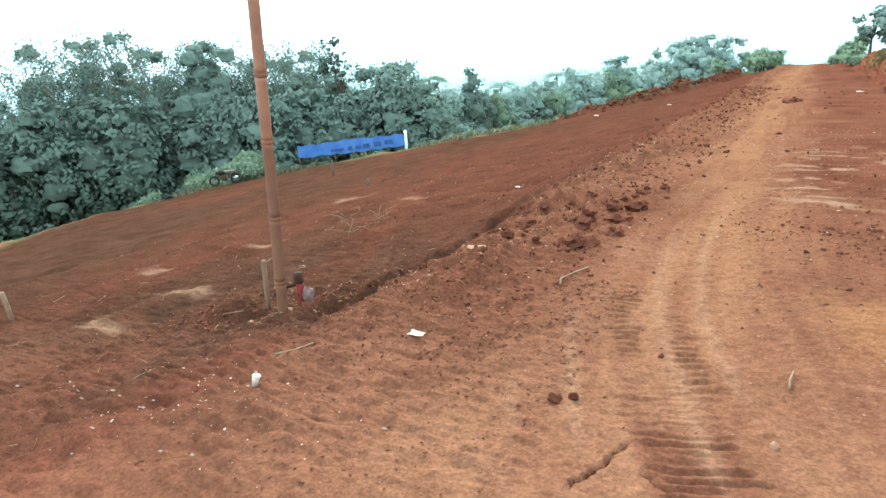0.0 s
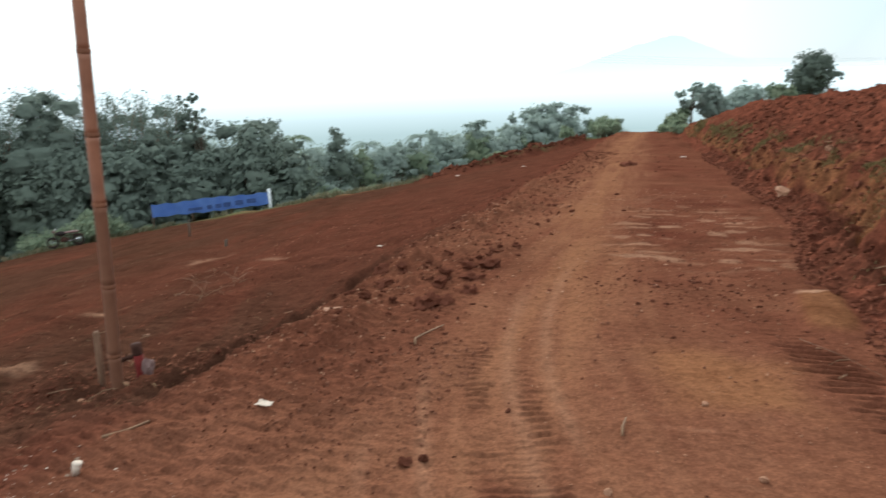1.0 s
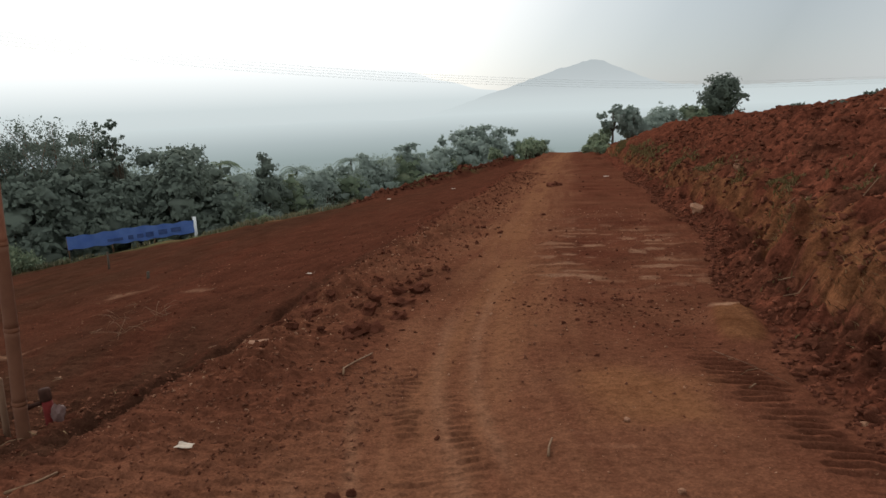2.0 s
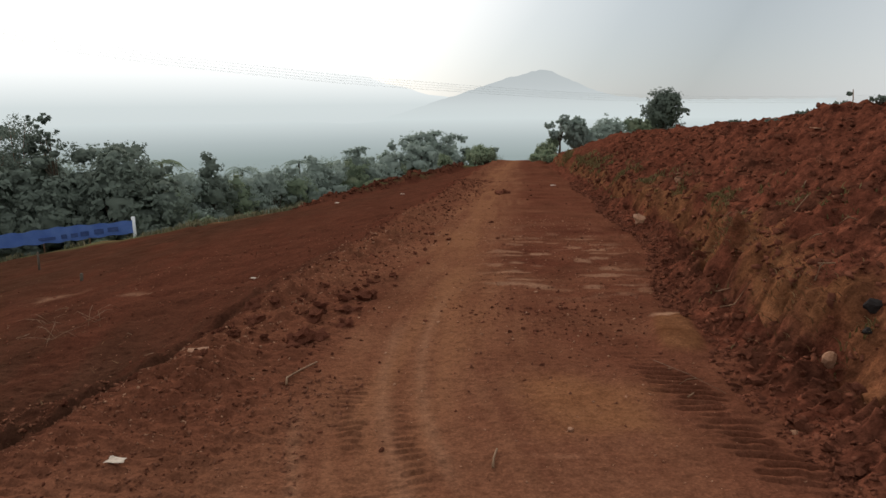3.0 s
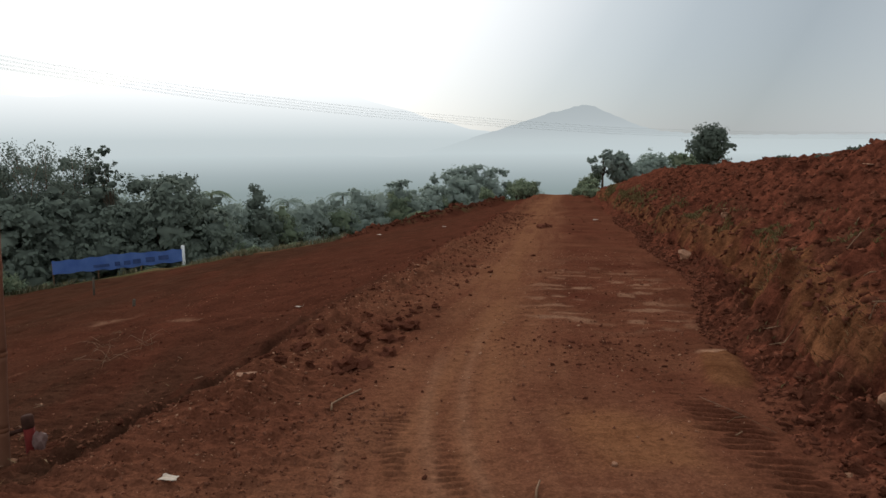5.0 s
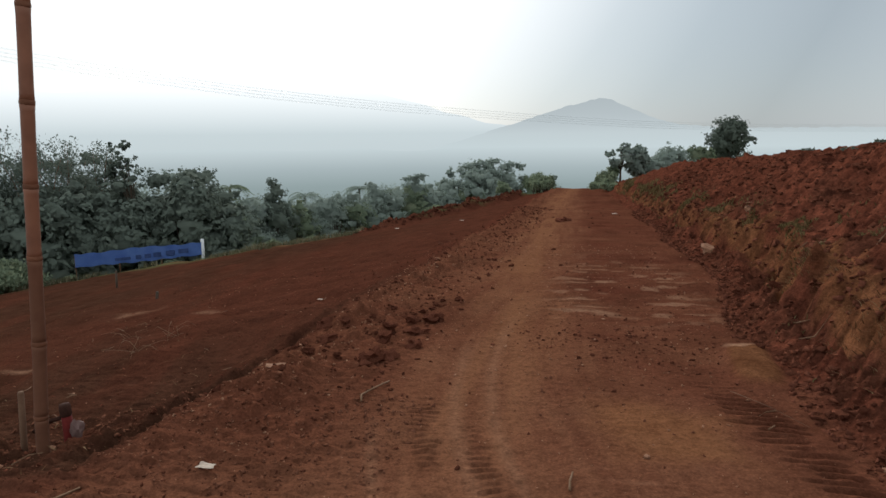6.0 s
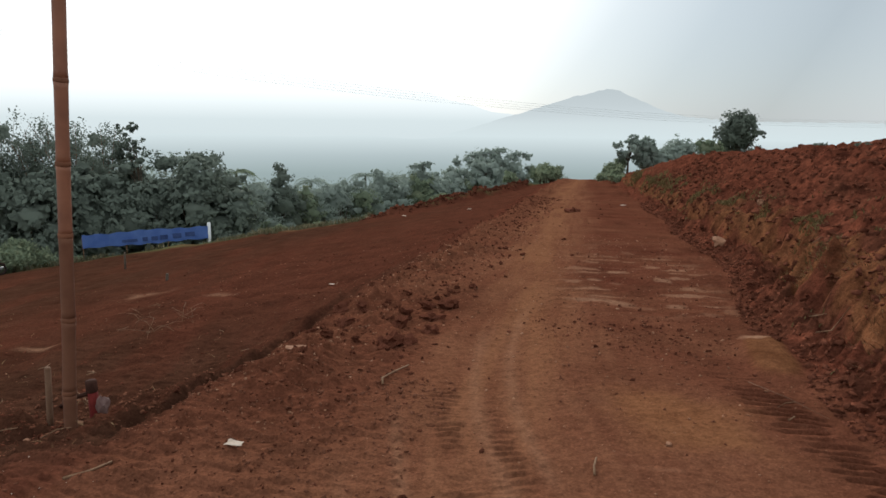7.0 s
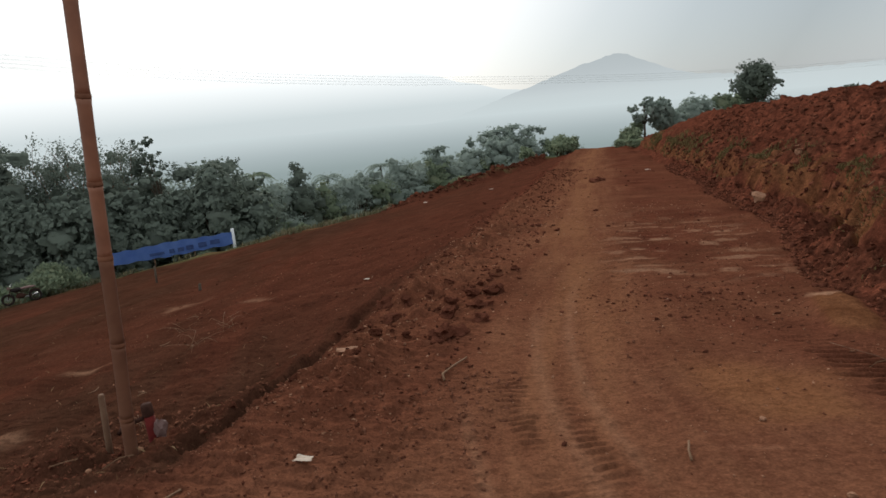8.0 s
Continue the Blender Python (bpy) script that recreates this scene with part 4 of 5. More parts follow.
for k in range(24):
    side = 1 if k % 3 == 0 else -1
    py = 43 + 0.55 * k
    px = 1.7 + rng0.uniform(0, 1.6) + 0.03 * k if side > 0 else -1.4 - rng0.uniform(0, 3.6)
    shrub(px, py, rng0.uniform(0.5, 1.7), rng0.uniform(0.35, 0.8), "green shrub beside the far end of the road", LEAF_LIGHT, 440 + k)


# ---- grass ----
def blades(rng, x, y, z, tall, wide, bend, out=None):
    """Bent tapering blades at the given feet."""
    n = len(x)
    a = rng.uniform(0, 2 * np.pi, n)
    dx, dy = np.cos(a), np.sin(a)
    if out is not None:
        dx, dy = 0.6 * dx + out[0], 0.6 * dy + out[1]
    h, w, k = tall * rng.uniform(0.5, 1.3, n), wide * rng.uniform(0.6, 1.3, n), bend * rng.uniform(0.3, 1.2, n)
    p0 = np.stack([x, y, z], 1)
    s = np.stack([-np.sin(a) * w, np.cos(a) * w, 0 * a], 1)
    p1 = p0 + np.stack([dx * k * 0.3, dy * k * 0.3, h * 0.6], 1)
    p2 = p0 + np.stack([dx * k, dy * k, h], 1)
    v = np.stack([p0 - s, p0 + s, p1 + s * 0.7, p1 - s * 0.7, p2], 1).reshape(-1, 3)
    i = np.arange(n) * 5
    f = np.concatenate([np.stack([i, i + 1, i + 2], 1), np.stack([i, i + 2, i + 3], 1), np.stack([i + 3, i + 2, i + 4], 1)])
    return v, f


rng1 = np.random.default_rng(11)
n = 14000
az = rng1.uniform(-68, -3, n)
d = np.interp(az, EDGE_AZ, EDGE_D) + np.abs(rng1.normal(0, 2.2, n)) - 0.8
gx, gy = 0.6 + d * np.sin(np.radians(az)), d * np.cos(np.radians(az))
keep = (fbm(gx, gy, 1.8, 3, 71) > 0.0) & (az > -53) & (az < -19)
gx, gy = gx[keep], gy[keep]
v, f = blades(rng1, gx, gy, terrain(gx, gy) - 0.03, 0.28, 0.03, 0.22)
tagged(new("edge_grass", poly_mesh("edge_grass", v, f, GREEN_GRASS)), "yellow-green weeds and grass along the edge of the field", "grass", kind="stuff")
n = 5200
gy = 2.2 + 34 * rng1.uniform(0, 1, n) ** 1.6
gx = foot_x(gy) + 0.6 + rng1.normal(0, 0.13, n) + 0.15 * vnoise(gy / 1.3, gy * 0, 72)
keep = vnoise(gy / 0.7, gx / 0.3, 73) > -0.1
gx, gy = gx[keep], gy[keep]
v, f = blades(rng1, gx, gy, terrain(gx, gy) - 0.01, 0.045, 0.004, 0.09, (-0.9, -0.2))
tagged(new("bank_grass", poly_mesh("bank_grass", v, f, DRY_GRASS)), "dry straw-coloured grass and roots hanging over the cut bank", "grass", kind="stuff")
n = 26000
gy = 3.5 + 36 * rng1.uniform(0, 1, n) ** 1.3
gx = foot_x(gy) + 0.86 + rng1.normal(0, 0.2, n) - 0.16 * vnoise(gy / 1.7, gy * 0, 31)
keep = vnoise(gy / 0.5, gx / 0.28, 74) + 0.35 * ease(12, 22, gy) > 0.42
gx, gy = gx[keep], gy[keep]
v, f = blades(rng1, gx, gy, terrain(gx, gy) - 0.006, 0.03 + 0.0024 * gy, 0.004 + 0.0005 * gy, 0.06)
tagged(new("bank_weeds", poly_mesh("bank_weeds", v, f, WEED)), "scattered dull green weeds on the shoulder of the bank", "grass", kind="stuff")

# ---- bamboo pole, stake and standpipe ----
def bamboo_pole(x, y):
    t = thing("bamboo_pole", "tall bare bamboo pole planted upright beside the road", "pole", at=(x, y, tz(x, y) - 0.12))
    rng = np.random.default_rng(3)
    lean, z, k = Vector((0.08, 0.015, 1.0)), 0.0, 0
    at, kinks = Vector((0, 0, 0)), []
    while z < 4.4:
        step = 0.34 + 0.04 * (k % 3)
        d = lean + Vector((rng.uniform(-0.016, 0.016), rng.uniform(-0.016, 0.016), 0))
        r = 0.0325 - 0.0006 * z
        end = at + d * step
        path = [(tuple(at), r * 1.02), (tuple(at + d * step * 0.1), r * 0.95), (tuple(at + d * step * 0.5), r * 0.93), (tuple(at + d * step * 0.9), r * 0.95), (tuple(end), r * 1.03)]
        part("internode", tube_mesh("internode", [path], BAMBOO if k > 2 else BAMBOO_DUSTY, 14), t)
        kinks.append((end.copy(), r))
        at, z, k = end, z + step, k + 1
    for p, r in kinks[:-1]:
        part("node_ring", tube_mesh("node_ring", [[(tuple(p - Vector((0, 0, 0.014))), r * 0.98), (tuple(p - Vector((0, 0, 0.004))), r * 1.05), (tuple(p + Vector((0, 0, 0.006))), r * 1.04), (tuple(p + Vector((0, 0, 0.016))), r * 0.96)]], NODE, 14), t, "darker raised ring")
    return t


bamboo_pole(-1.935, 2.57)


def stake(x, y, height, r, mat, label, lean=(0.03, 0.0), rz=0.0):
    t = thing("stake", label, "stake", at=(x, y, tz(x, y) - 0.08), rz=rz)
    h = height + 0.08
    part("shaft", tube_mesh("shaft", [[((0, 0, 0), r), ((lean[0] * 0.5, lean[1] * 0.5, h * 0.5), r * 0.96), ((lean[0], lean[1], h), r * 0.92), ((lean[0], lean[1], h + 0.008), r * 0.7)]], mat, 8), t)
    return t


stake(-2.27, 2.78, 0.34, 0.017, WOOD, "short weathered wooden stake beside the bamboo pole")
stake(-5.42, 2.72, 0.26, 0.025, WOOD, "short weathered stake leaning in the bare ground", (-0.05, 0))
for sx, sy, sh in ((-12.56, 15.98, 0.5), (-7.47, 10.92, 0.14)):
    stake(sx, sy, sh, 0.03, BARK, "thin dark marker stake in the bare field", (0.02, 0.01))


def standpipe(x, y):
    t = thing("standpipe", "short red water standpipe with dark lever and tied plastic bag", "pipe", at=(x, y, tz(x, y) - 0.05))
    part("pipe", tube_mesh("pipe", [[((0, 0, 0), 0.034), ((0.002, 0, 0.02), 0.036), ((0, 0, 0.14), 0.034), ((-0.008, 0, 0.24), 0.03)]], RED_PAINT, 14), t, "scuffed red paint")
    part("valve_cap", tube_mesh("valve_cap", [[((-0.008, 0, 0.235), 0.026), ((-0.01, 0, 0.25), 0.035), ((-0.012, 0, 0.3), 0.035), ((-0.013, 0, 0.315), 0.03)]], DARK_IRON, 12), t, "dark rusty iron cap")
    part("lever", tube_mesh("lever", [[((-0.02, 0, 0.235), 0.016), ((-0.08, -0.06, 0.225), 0.015), ((-0.13, -0.1, 0.2), 0.019), ((-0.15, -0.115, 0.175), 0.013)]], DARK_IRON, 8), t, "dark lever arm")
    bag = lump_mesh("bag", PLASTIC, 5, (0.035, 0.04, 0.07), 3, 0.4)
    ob = part("bag", bag, t, "crumpled milky plastic bag")
    ob.location = (0.055, 0.0, 0.15)
    return t


standpipe(-1.98, 2.8).scale = (0.85, 0.85, 0.9)
for k, (px, py, s) in enumerate(((-2.0, 2.66, 0.022), (-2.26, 2.62, 0.018), (-1.92, 2.62, 0.02))):
    ob = thing("pebble", "small pale pebble by the standpipe", "pebble", "pebbles", at=(px, py, tz(px, py) + s * 0.4), me=lump_mesh("pebble", PALE_STONE, 20 + k, (s, s, s * 0.8), 2))


# ---- banner beyond the field ----
def banner():
    (ax, ay), (bx, by) = polar(-42.4, 37.2), polar(-32.9, 36.6)
    az_, bz_ = 1.45 - 37.2 * math.tan(radians(9.95)), 1.45 - 36.6 * math.tan(radians(9.75))
    t = thing("banner", "long blue cloth banner with faded print strung between posts", "banner", at=(ax, ay, az_))
    run_x, run_y, rise, tall = bx - ax, by - ay, bz_ - az_, 0.72
    ln = math.hypot(run_x, run_y)
    nx_, ny_ = run_y / ln, -run_x / ln
    v, f, nu = [], [], 40
    for side in (0, 1):
        for i in range(nu + 1):
            u = i / nu
            for k in range(5):
                w = k / 4
                sag = -0.05 * math.sin(u * math.pi * 3) * (w - 0.3) + 0.03 * math.sin(u * 40 + w * 3)
                o = 0.02 * math.sin(u * 47 + w * 5) + 0.012 * side
                v.append((run_x * u + nx_ * o, run_y * u + ny_ * o, rise * u + 0.12 + w * tall + sag))
    m = (nu + 1) * 5
    for side in (0, 1):
        for i in range(nu):
            for k in range(4):
                q = (side * m + i * 5 + k, side * m + i * 5 + 5 + k, side * m + i * 5 + 6 + k, side * m + i * 5 + 1 + k)
                f.append(q if side else q[::-1])
    part("cloth", tag_mesh("cloth", v, f, BLUE, True), t)
    for u, h in ((0.0, 0.7), (0.33, 0.72), (0.66, 0.75), (1.0, 0.98)):
        p = (run_x * u - nx_ * 0.05, run_y * u - ny_ * 0.05)
        part("post", tube_mesh("post", [[((p[0], p[1], rise * u - 0.5), 0.09 if u == 1.0 else 0.03), ((p[0], p[1], rise * u + h), 0.09 if u == 1.0 else 0.03)]], WHITE if u == 1.0 else WOOD, 8), t, "white painted post" if u == 1.0 else "grey wooden post")
    # bars where print cannot be read
    facing = 1 if nx_ * (0.6 - ax) + ny_ * (0 - ay) > 0 else -1
    for u0, u1, w0, w1, mat in ((0.46, 0.5, 0.2, 0.5, INK), (0.53, 0.58, 0.2, 0.5, INK), (0.60, 0.66, 0.22, 0.55, INK), (0.70, 0.77, 0.25, 0.6, INK), (0.80, 0.88, 0.3, 0.62, INK), (0.3, 0.42, 0.22, 0.42, INK)):
        o = 0.05 * facing
        q = [(run_x * u + nx_ * o, run_y * u + ny_ * o, rise * u + 0.12 + w * tall) for u, w in ((u0, w0), (u1, w0), (u1, w1), (u0, w1))]
        q += [(run_x * u + nx_ * o * 0.9, run_y * u + ny_ * o * 0.9, rise * u + 0.12 + w * tall) for u, w in ((u0, w0), (u1, w0), (u1, w1), (u0, w1))]
        part("print_bar", tag_mesh("print_bar", q, [(0, 1, 2, 3), (7, 6, 5, 4), (0, 4, 5, 1), (1, 5, 6, 2), (2, 6, 7, 3), (3, 7, 4, 0)], mat), t)
    return t


banner()


# ---- motorcycle parked at the field's edge ----
def ring(name, r, w, mat):
    vs, fs, n, m = [], [], 24, 8
    for i in range(n):
        a = 2 * math.pi * i / n
        for k in range(m):
            b = 2 * math.pi * k / m
            q = r + w * math.cos(b)
            vs.append((q * math.cos(a), w * math.sin(b), q * math.sin(a)))
    for i in range(n):
        for k in range(m):
            fs.append((i * m + k, ((i + 1) % n) * m + k, ((i + 1) % n) * m + (k + 1) % m, i * m + (k + 1) % m))
    return tag_mesh(name, vs, fs, mat, True)


def motorcycle(x, y, rz):
    t = thing("motorcycle", "small dark motorcycle parked in weeds at the edge of the field", "motorcycle", at=(x, y, tz(x, y) + 0.02), rz=rz)
    for wx in (-0.6, 0.62):
        tyre = part("wheel", ring("wheel", 0.26, 0.045, BLACK), t, "black rubber tyre")
        tyre.location = (wx, 0, 0.3)
        part("rim", ring("rim", 0.21, 0.016, DARK_IRON), tyre)
        part("spokes", tube_mesh("spokes", [[((0.2 * math.cos(a), 0, 0.2 * math.sin(a)), 0.005), ((-0.2 * math.cos(a), 0, -0.2 * math.sin(a)), 0.005)] for a in np.linspace(0, math.pi, 7)[:-1]], STEEL, 4), tyre)
    part("frame", tube_mesh("frame", [[((-0.6, 0, 0.3), 0.025), ((-0.1, 0, 0.42), 0.03), ((0.25, 0, 0.6), 0.03), ((0.42, 0, 0.85), 0.03)], [((0.42, 0, 0.85), 0.025), ((0.62, 0, 0.3), 0.022)], [((-0.55, 0, 0.62), 0.02), ((0.2, 0, 0.62), 0.02)]], DARK_IRON, 8), t)
    eng = part("engine", lump_mesh("engine", DARK_IRON, 8, (0.2, 0.12, 0.15), 3, 0.25), t)
    eng.location = (0.05, 0, 0.4)
    tank = part("fuel_tank", lump_mesh("fuel_tank", BLACK, 9, (0.26, 0.14, 0.12), 3, 0.1), t)
    tank.location = (0.18, 0, 0.75)
    seat = part("seat", lump_mesh("seat", PLASTIC, 10, (0.4, 0.14, 0.07), 3, 0.08), t, "long pale seat cover")
    seat.location = (-0.3, 0, 0.78)
    part("handlebar", tube_mesh("handlebar", [[((0.34, -0.34, 1.02), 0.014), ((0.42, -0.12, 0.98), 0.014), ((0.42, 0.12, 0.98), 0.014), ((0.34, 0.34, 1.02), 0.014)]], STEEL, 6), t)
    lamp = part("headlight", lump_mesh("headlight", PLASTIC, 11, (0.08, 0.09, 0.09), 3, 0.03), t)
    lamp.location = (0.5, 0, 0.88)
    part("exhaust", tube_mesh("exhaust", [[((0.1, -0.12, 0.28), 0.025), ((-0.3, -0.14, 0.28), 0.035), ((-0.8, -0.15, 0.38), 0.045)]], STEEL, 8), t, "grey metal silencer")
    part("mudguard", tube_mesh("mudguard", [[((-0.6 + 0.33 * math.cos(a), 0, 0.3 + 0.33 * math.sin(a)), 0.03) for a in np.linspace(0.5, 2.4, 7)]], DARK_IRON, 6), t, "dark rear mudguard")
    return t


mx, my = polar(-48.8, 33.6)
motorcycle(mx, my, radians(229)).scale = (0.85, 0.85, 0.85)
px, py = polar(-47.0, 36.0)
shrub(px, py, 1.5, 1.5, "bushy pale green weeds behind the parked motorcycle", LEAF_LIGHT, 470, leaves=2600, size=0.12)
px, py = polar(-50.0, 35.5)
shrub(px, py, 0.9, 1.1, "bushy pale green weeds beside the parked motorcycle", LEAF_LIGHT, 471, leaves=1500, size=0.11)


# ---- power line across the valley ----
def power_line():
    t = thing("power_line", "bundle of overhead power cables sagging across the valley", "power line", at=(0, 0, 0))
    for k in range(8):
        pts = []
        for q in np.linspace(0, 1, 48):
            a = -60 + 100 * q
            el = float(np.interp(a, [-64, -50, -37.5, -29, -15.7, -4.4, 5, 14.6, 22.7, 40], [9.4, 7.2, 5.45, 4.3, 2.85, 1.85, 1.1, 0.65, 0.5, 0.6]))
            dd = 300 + 500 * q ** 1.5 + 4 * (k % 2)
            pts.append(((dd * math.sin(radians(a)), dd * math.cos(radians(a)), 1.45 + dd * math.tan(radians(el)) - 1.7 * (k // 2) + 0.4 * (k % 2)), 0.045))
        part("cable", tube_mesh("cable", [pts], WIRE, 5), t)
    return t


power_line()


# ---- clods, stones and litter ----
CLODS = [lump_mesh("clod", CLOD, k, (1.0, 0.85 + 0.05 * (k % 3), 0.7), 2, 0.95) for k in range(7)]
PEBBLES = [lump_mesh("stone", PALE_STONE, 30 + k, (1.0, 0.8, 0.6), 2, 0.4) for k in range(4)]


def lay(meshes, name, x, y, s, label, category, group, k, rng):
    ob = new(name, meshes[k % len(meshes)])
    ob.location = (x, y, tz(x, y) + s * 0.25)
    ob.rotation_euler = (rng.uniform(-0.5, 0.5), rng.uniform(-0.5, 0.5), rng.uniform(0, 6.28))
    ob.scale = (s, s * rng.uniform(0.8, 1.15), s * rng.uniform(0.75, 1.1))
    return tagged(ob, label, category, group)


rng2 = np.random.default_rng(21)
BIG = [(-0.69, 4.16, 0.06), (-0.62, 4.2, 0.045), (-0.75, 4.13, 0.04), (-0.73, 4.03, 0.03), (-0.62, 4.91, 0.055), (-0.57, 4.93, 0.045), (-0.54, 4.59, 0.05), (-0.82, 4.73, 0.05), (-0.85, 4.99, 0.045), (-0.58, 5.38, 0.06), (-0.52, 5.4, 0.04), (-0.75, 5.31, 0.06), (-1.22, 4.53, 0.05), (-1.38, 4.9, 0.05), (-1.23, 4.97, 0.045), (-0.12, 2.13, 0.02), (-0.06, 2.17, 0.014), (0.2, 17.0, 0.1), (0.36, 17.2, 0.07)]
heaps = [(-0.7, 5.6, 0.2, 8), (-0.6, 6.4, 0.25, 10), (-1.0, 7.2, 0.3, 12), (-1.3, 4.2, 0.15, 8), (-1.45, 3.2, 0.2, 10), (-0.9, 9.0, 0.45, 14), (-1.0, 12.5, 0.6, 14), (-1.2, 17.0, 0.8, 10)]
k = 0
for cx, cy, s in BIG:
    k += 1
    lay(CLODS, "clod", cx, cy, s * 1.3, "crumbly dark red clod of earth lying on the road", "clod", "clods on the road", k, rng2)
for hx, hy, spread, count in heaps:
    for j in range(count):
        k += 1
        s = rng2.uniform(0.012, 0.034) * (1 + hy * 0.04)
        lay(CLODS, "clod", hx + rng2.normal(0, spread), hy + rng2.normal(0, spread * 1.3), s, "crumbly dark red clod of earth lying on the road", "clod", "clods on the road", k, rng2)
for j in range(95):
    k += 1
    cy = 2.6 + 16 * rng2.uniform() ** 1.6
    cx = float(foot_x(np.array(cy))) + abs(rng2.normal(0.08, 0.18))
    lay(CLODS, "clod", cx, cy, rng2.uniform(0.015, 0.045), "dark red clod fallen to the foot of the bank", "clod", "clods under the bank", k, rng2)
for j in range(80):
    k += 1
    cy = 5 + 24 * rng2.uniform()
    cx = float(foot_x(np.array(cy))) + rng2.uniform(0.8, 2.9)
    lay(CLODS, "clod", cx, cy, rng2.uniform(0.02, 0.07), "rough red clod on the slope of the bank", "clod", "clods on the bank", k, rng2)
for sx, sy, s in ((2.61, 10.18, 0.15), (2.01, 3.0, 0.022), (3.25, 10.8, 0.08), (1.0, 2.92, 0.02), (1.15, 2.35, 0.02), (0.63, 2.1, 0.018)):
    k += 1
    lay(PEBBLES, "stone", sx, sy, s, "pale tan stone half sunk in red earth", "stone", "stones", k, rng2)
lay([lump_mesh("dark_stone", BLACK, 50, (1, 0.8, 0.8), 2, 0.4)], "dark_stone", 2.53, 3.52, 0.03, "blackish stone at the foot of the bank", "stone", "stones", 0, rng2)

# crumbs too many to count
ico = lump_mesh("crumb_base", CLOD, 3, (1, 0.8, 0.6), 1, 1.7)
iv = np.array([v.co[:] for v in ico.vertices])
ifc = np.array([p.vertices[:] for p in ico.polygons])


def crumbs(n, xs, ys, s_lo, s_hi, mat, name, label):
    free = slipped(xs, ys) < 0.15
    xs, ys = xs[free], ys[free]
    n = len(xs)
    sz = rng2.uniform(0, 1, n) ** 3.5 * (s_hi - s_lo) + s_lo
    sz = sz * (1 + np.maximum(ys - 5, 0) * 0.05) * np.clip((ys - 0.6) / 3.4, 0.35, 1)
    turn = np.linalg.qr(rng2.normal(size=(n, 3, 3)))[0]
    p = np.einsum("kj,nij->nki", iv, turn) * (sz[:, None] * rng2.uniform(0.6, 1.15, (n, 3)))[:, None]
    vx, vy = p[..., 0] + xs[:, None], p[..., 1] + ys[:, None]
    vz = p[..., 2] * 0.75 + (terrain(xs, ys) + 0.15 * sz)[:, None]
    v = np.stack([vx, vy, vz], -1).reshape(-1, 3)
    f = (ifc[None] + (np.arange(n) * len(iv))[:, None, None]).reshape(-1, 3)
    tagged(new(name, poly_mesh(name, v, f, mat)), label, "earth", kind="stuff")


n = 5200
ys = 2.0 + 22 * rng2.uniform(0, 1, n) ** 1.5
crumbs(n, np.where(rng2.uniform(0, 1, n) < 0.88, -0.4 - 1.1 * rng2.uniform(0, 1, n) ** 0.8 + 0.1 * rng2.normal(0, 1, n), rng2.uniform(-1.4, 1.9, n)), ys, 0.003, 0.02, CLOD, "road_crumbs", "small red crumbs of earth strewn over the road")
n = 6500
ys = 2.2 + 20 * rng2.uniform(0, 1, n) ** 1.7
crumbs(n, foot_x(ys) + np.abs(rng2.normal(0.12, 0.2, n)) - 0.08, ys, 0.004, 0.03, CLOD, "foot_rubble", "dark red rubble heaped along the foot of the bank")
n = 8000
ys = 3.0 + 24 * rng2.uniform(0, 1, n) ** 1.5
crumbs(n, foot_x(ys) + 0.5 + 2.4 * rng2.uniform(0, 1, n) ** 1.3, ys, 0.005, 0.042, CLOD, "bank_rubble", "red rubble and lumps of earth over the sloping bank")
n = 900
ys = 2.4 + 7 * rng2.uniform(0, 1, n) ** 1.3
crumbs(n, BERM_X - 0.1 + np.abs(rng2.normal(0, 0.35, n)), ys, 0.003, 0.016, PALE_STONE, "strip_chips", "pale chips and bits of root in the crumbled strip")
n = 160
crumbs(n, rng2.normal(-1.35, 0.3, n), rng2.normal(1.5, 0.22, n), 0.005, 0.016, PAPER, "paper_chips", "whitish chips and shreds trodden into the soil")
n = 1300
ys = 3.2 + 8 * rng2.uniform(0, 1, n) ** 1.1
crumbs(n, 0.1 + 1.75 * rng2.uniform(0, 1, n) ** 0.7, ys, 0.003, 0.014, DRY_CRUMB, "wheel_crumbs", "dry crumbs of earth dropped along the road's upper half")
n = 500
crumbs(n, rng2.normal(1.0, 0.45, n), rng2.normal(5.0, 0.35, n), 0.004, 0.02, CLOD, "crumb_line", "line of dark crumbs left across the road")
n = 7500
ys = 1.1 + 2.4 * rng2.uniform(0, 1, n)
crumbs(n, -3.4 + 3.3 * rng2.uniform(0, 1, n), ys, 0.003, 0.022, DRY_CRUMB, "soil_crumbs", "fine crumbs of earth on the trodden soil")
n = 3000
xs = -1.6 - 7 * rng2.uniform(0, 1, n) ** 1.5
crumbs(n, xs, 0.8 + 13 * rng2.uniform(0, 1, n) ** 1.2, 0.004, 0.018, CLOD, "field_crumbs", "red crumbs of earth scattered over the bare field")
n = 700
crumbs(n, rng2.normal(-2.6, 0.35, n), rng2.normal(2.62, 0.17, n), 0.004, 0.03, CLOD, "spoil_clods", "red clods of the spoil heaped beside the stake")
n = 900
az = rng2.uniform(-20, -5, n)
d = np.interp(az, EDGE_AZ, EDGE_D) - np.abs(rng2.normal(0.3, 0.7, n))
crumbs(n, 0.6 + d * np.sin(np.radians(az)), d * np.cos(np.radians(az)), 0.012, 0.07, CLOD, "berm_rubble", "red rubble on the earth pushed up along the field's far edge")
n = 3400
xs = np.where(rng2.uniform(0, 1, n) < 0.6, rng2.uniform(-1.3, 1.9, n), rng2.uniform(-5.5, 4.8, n))
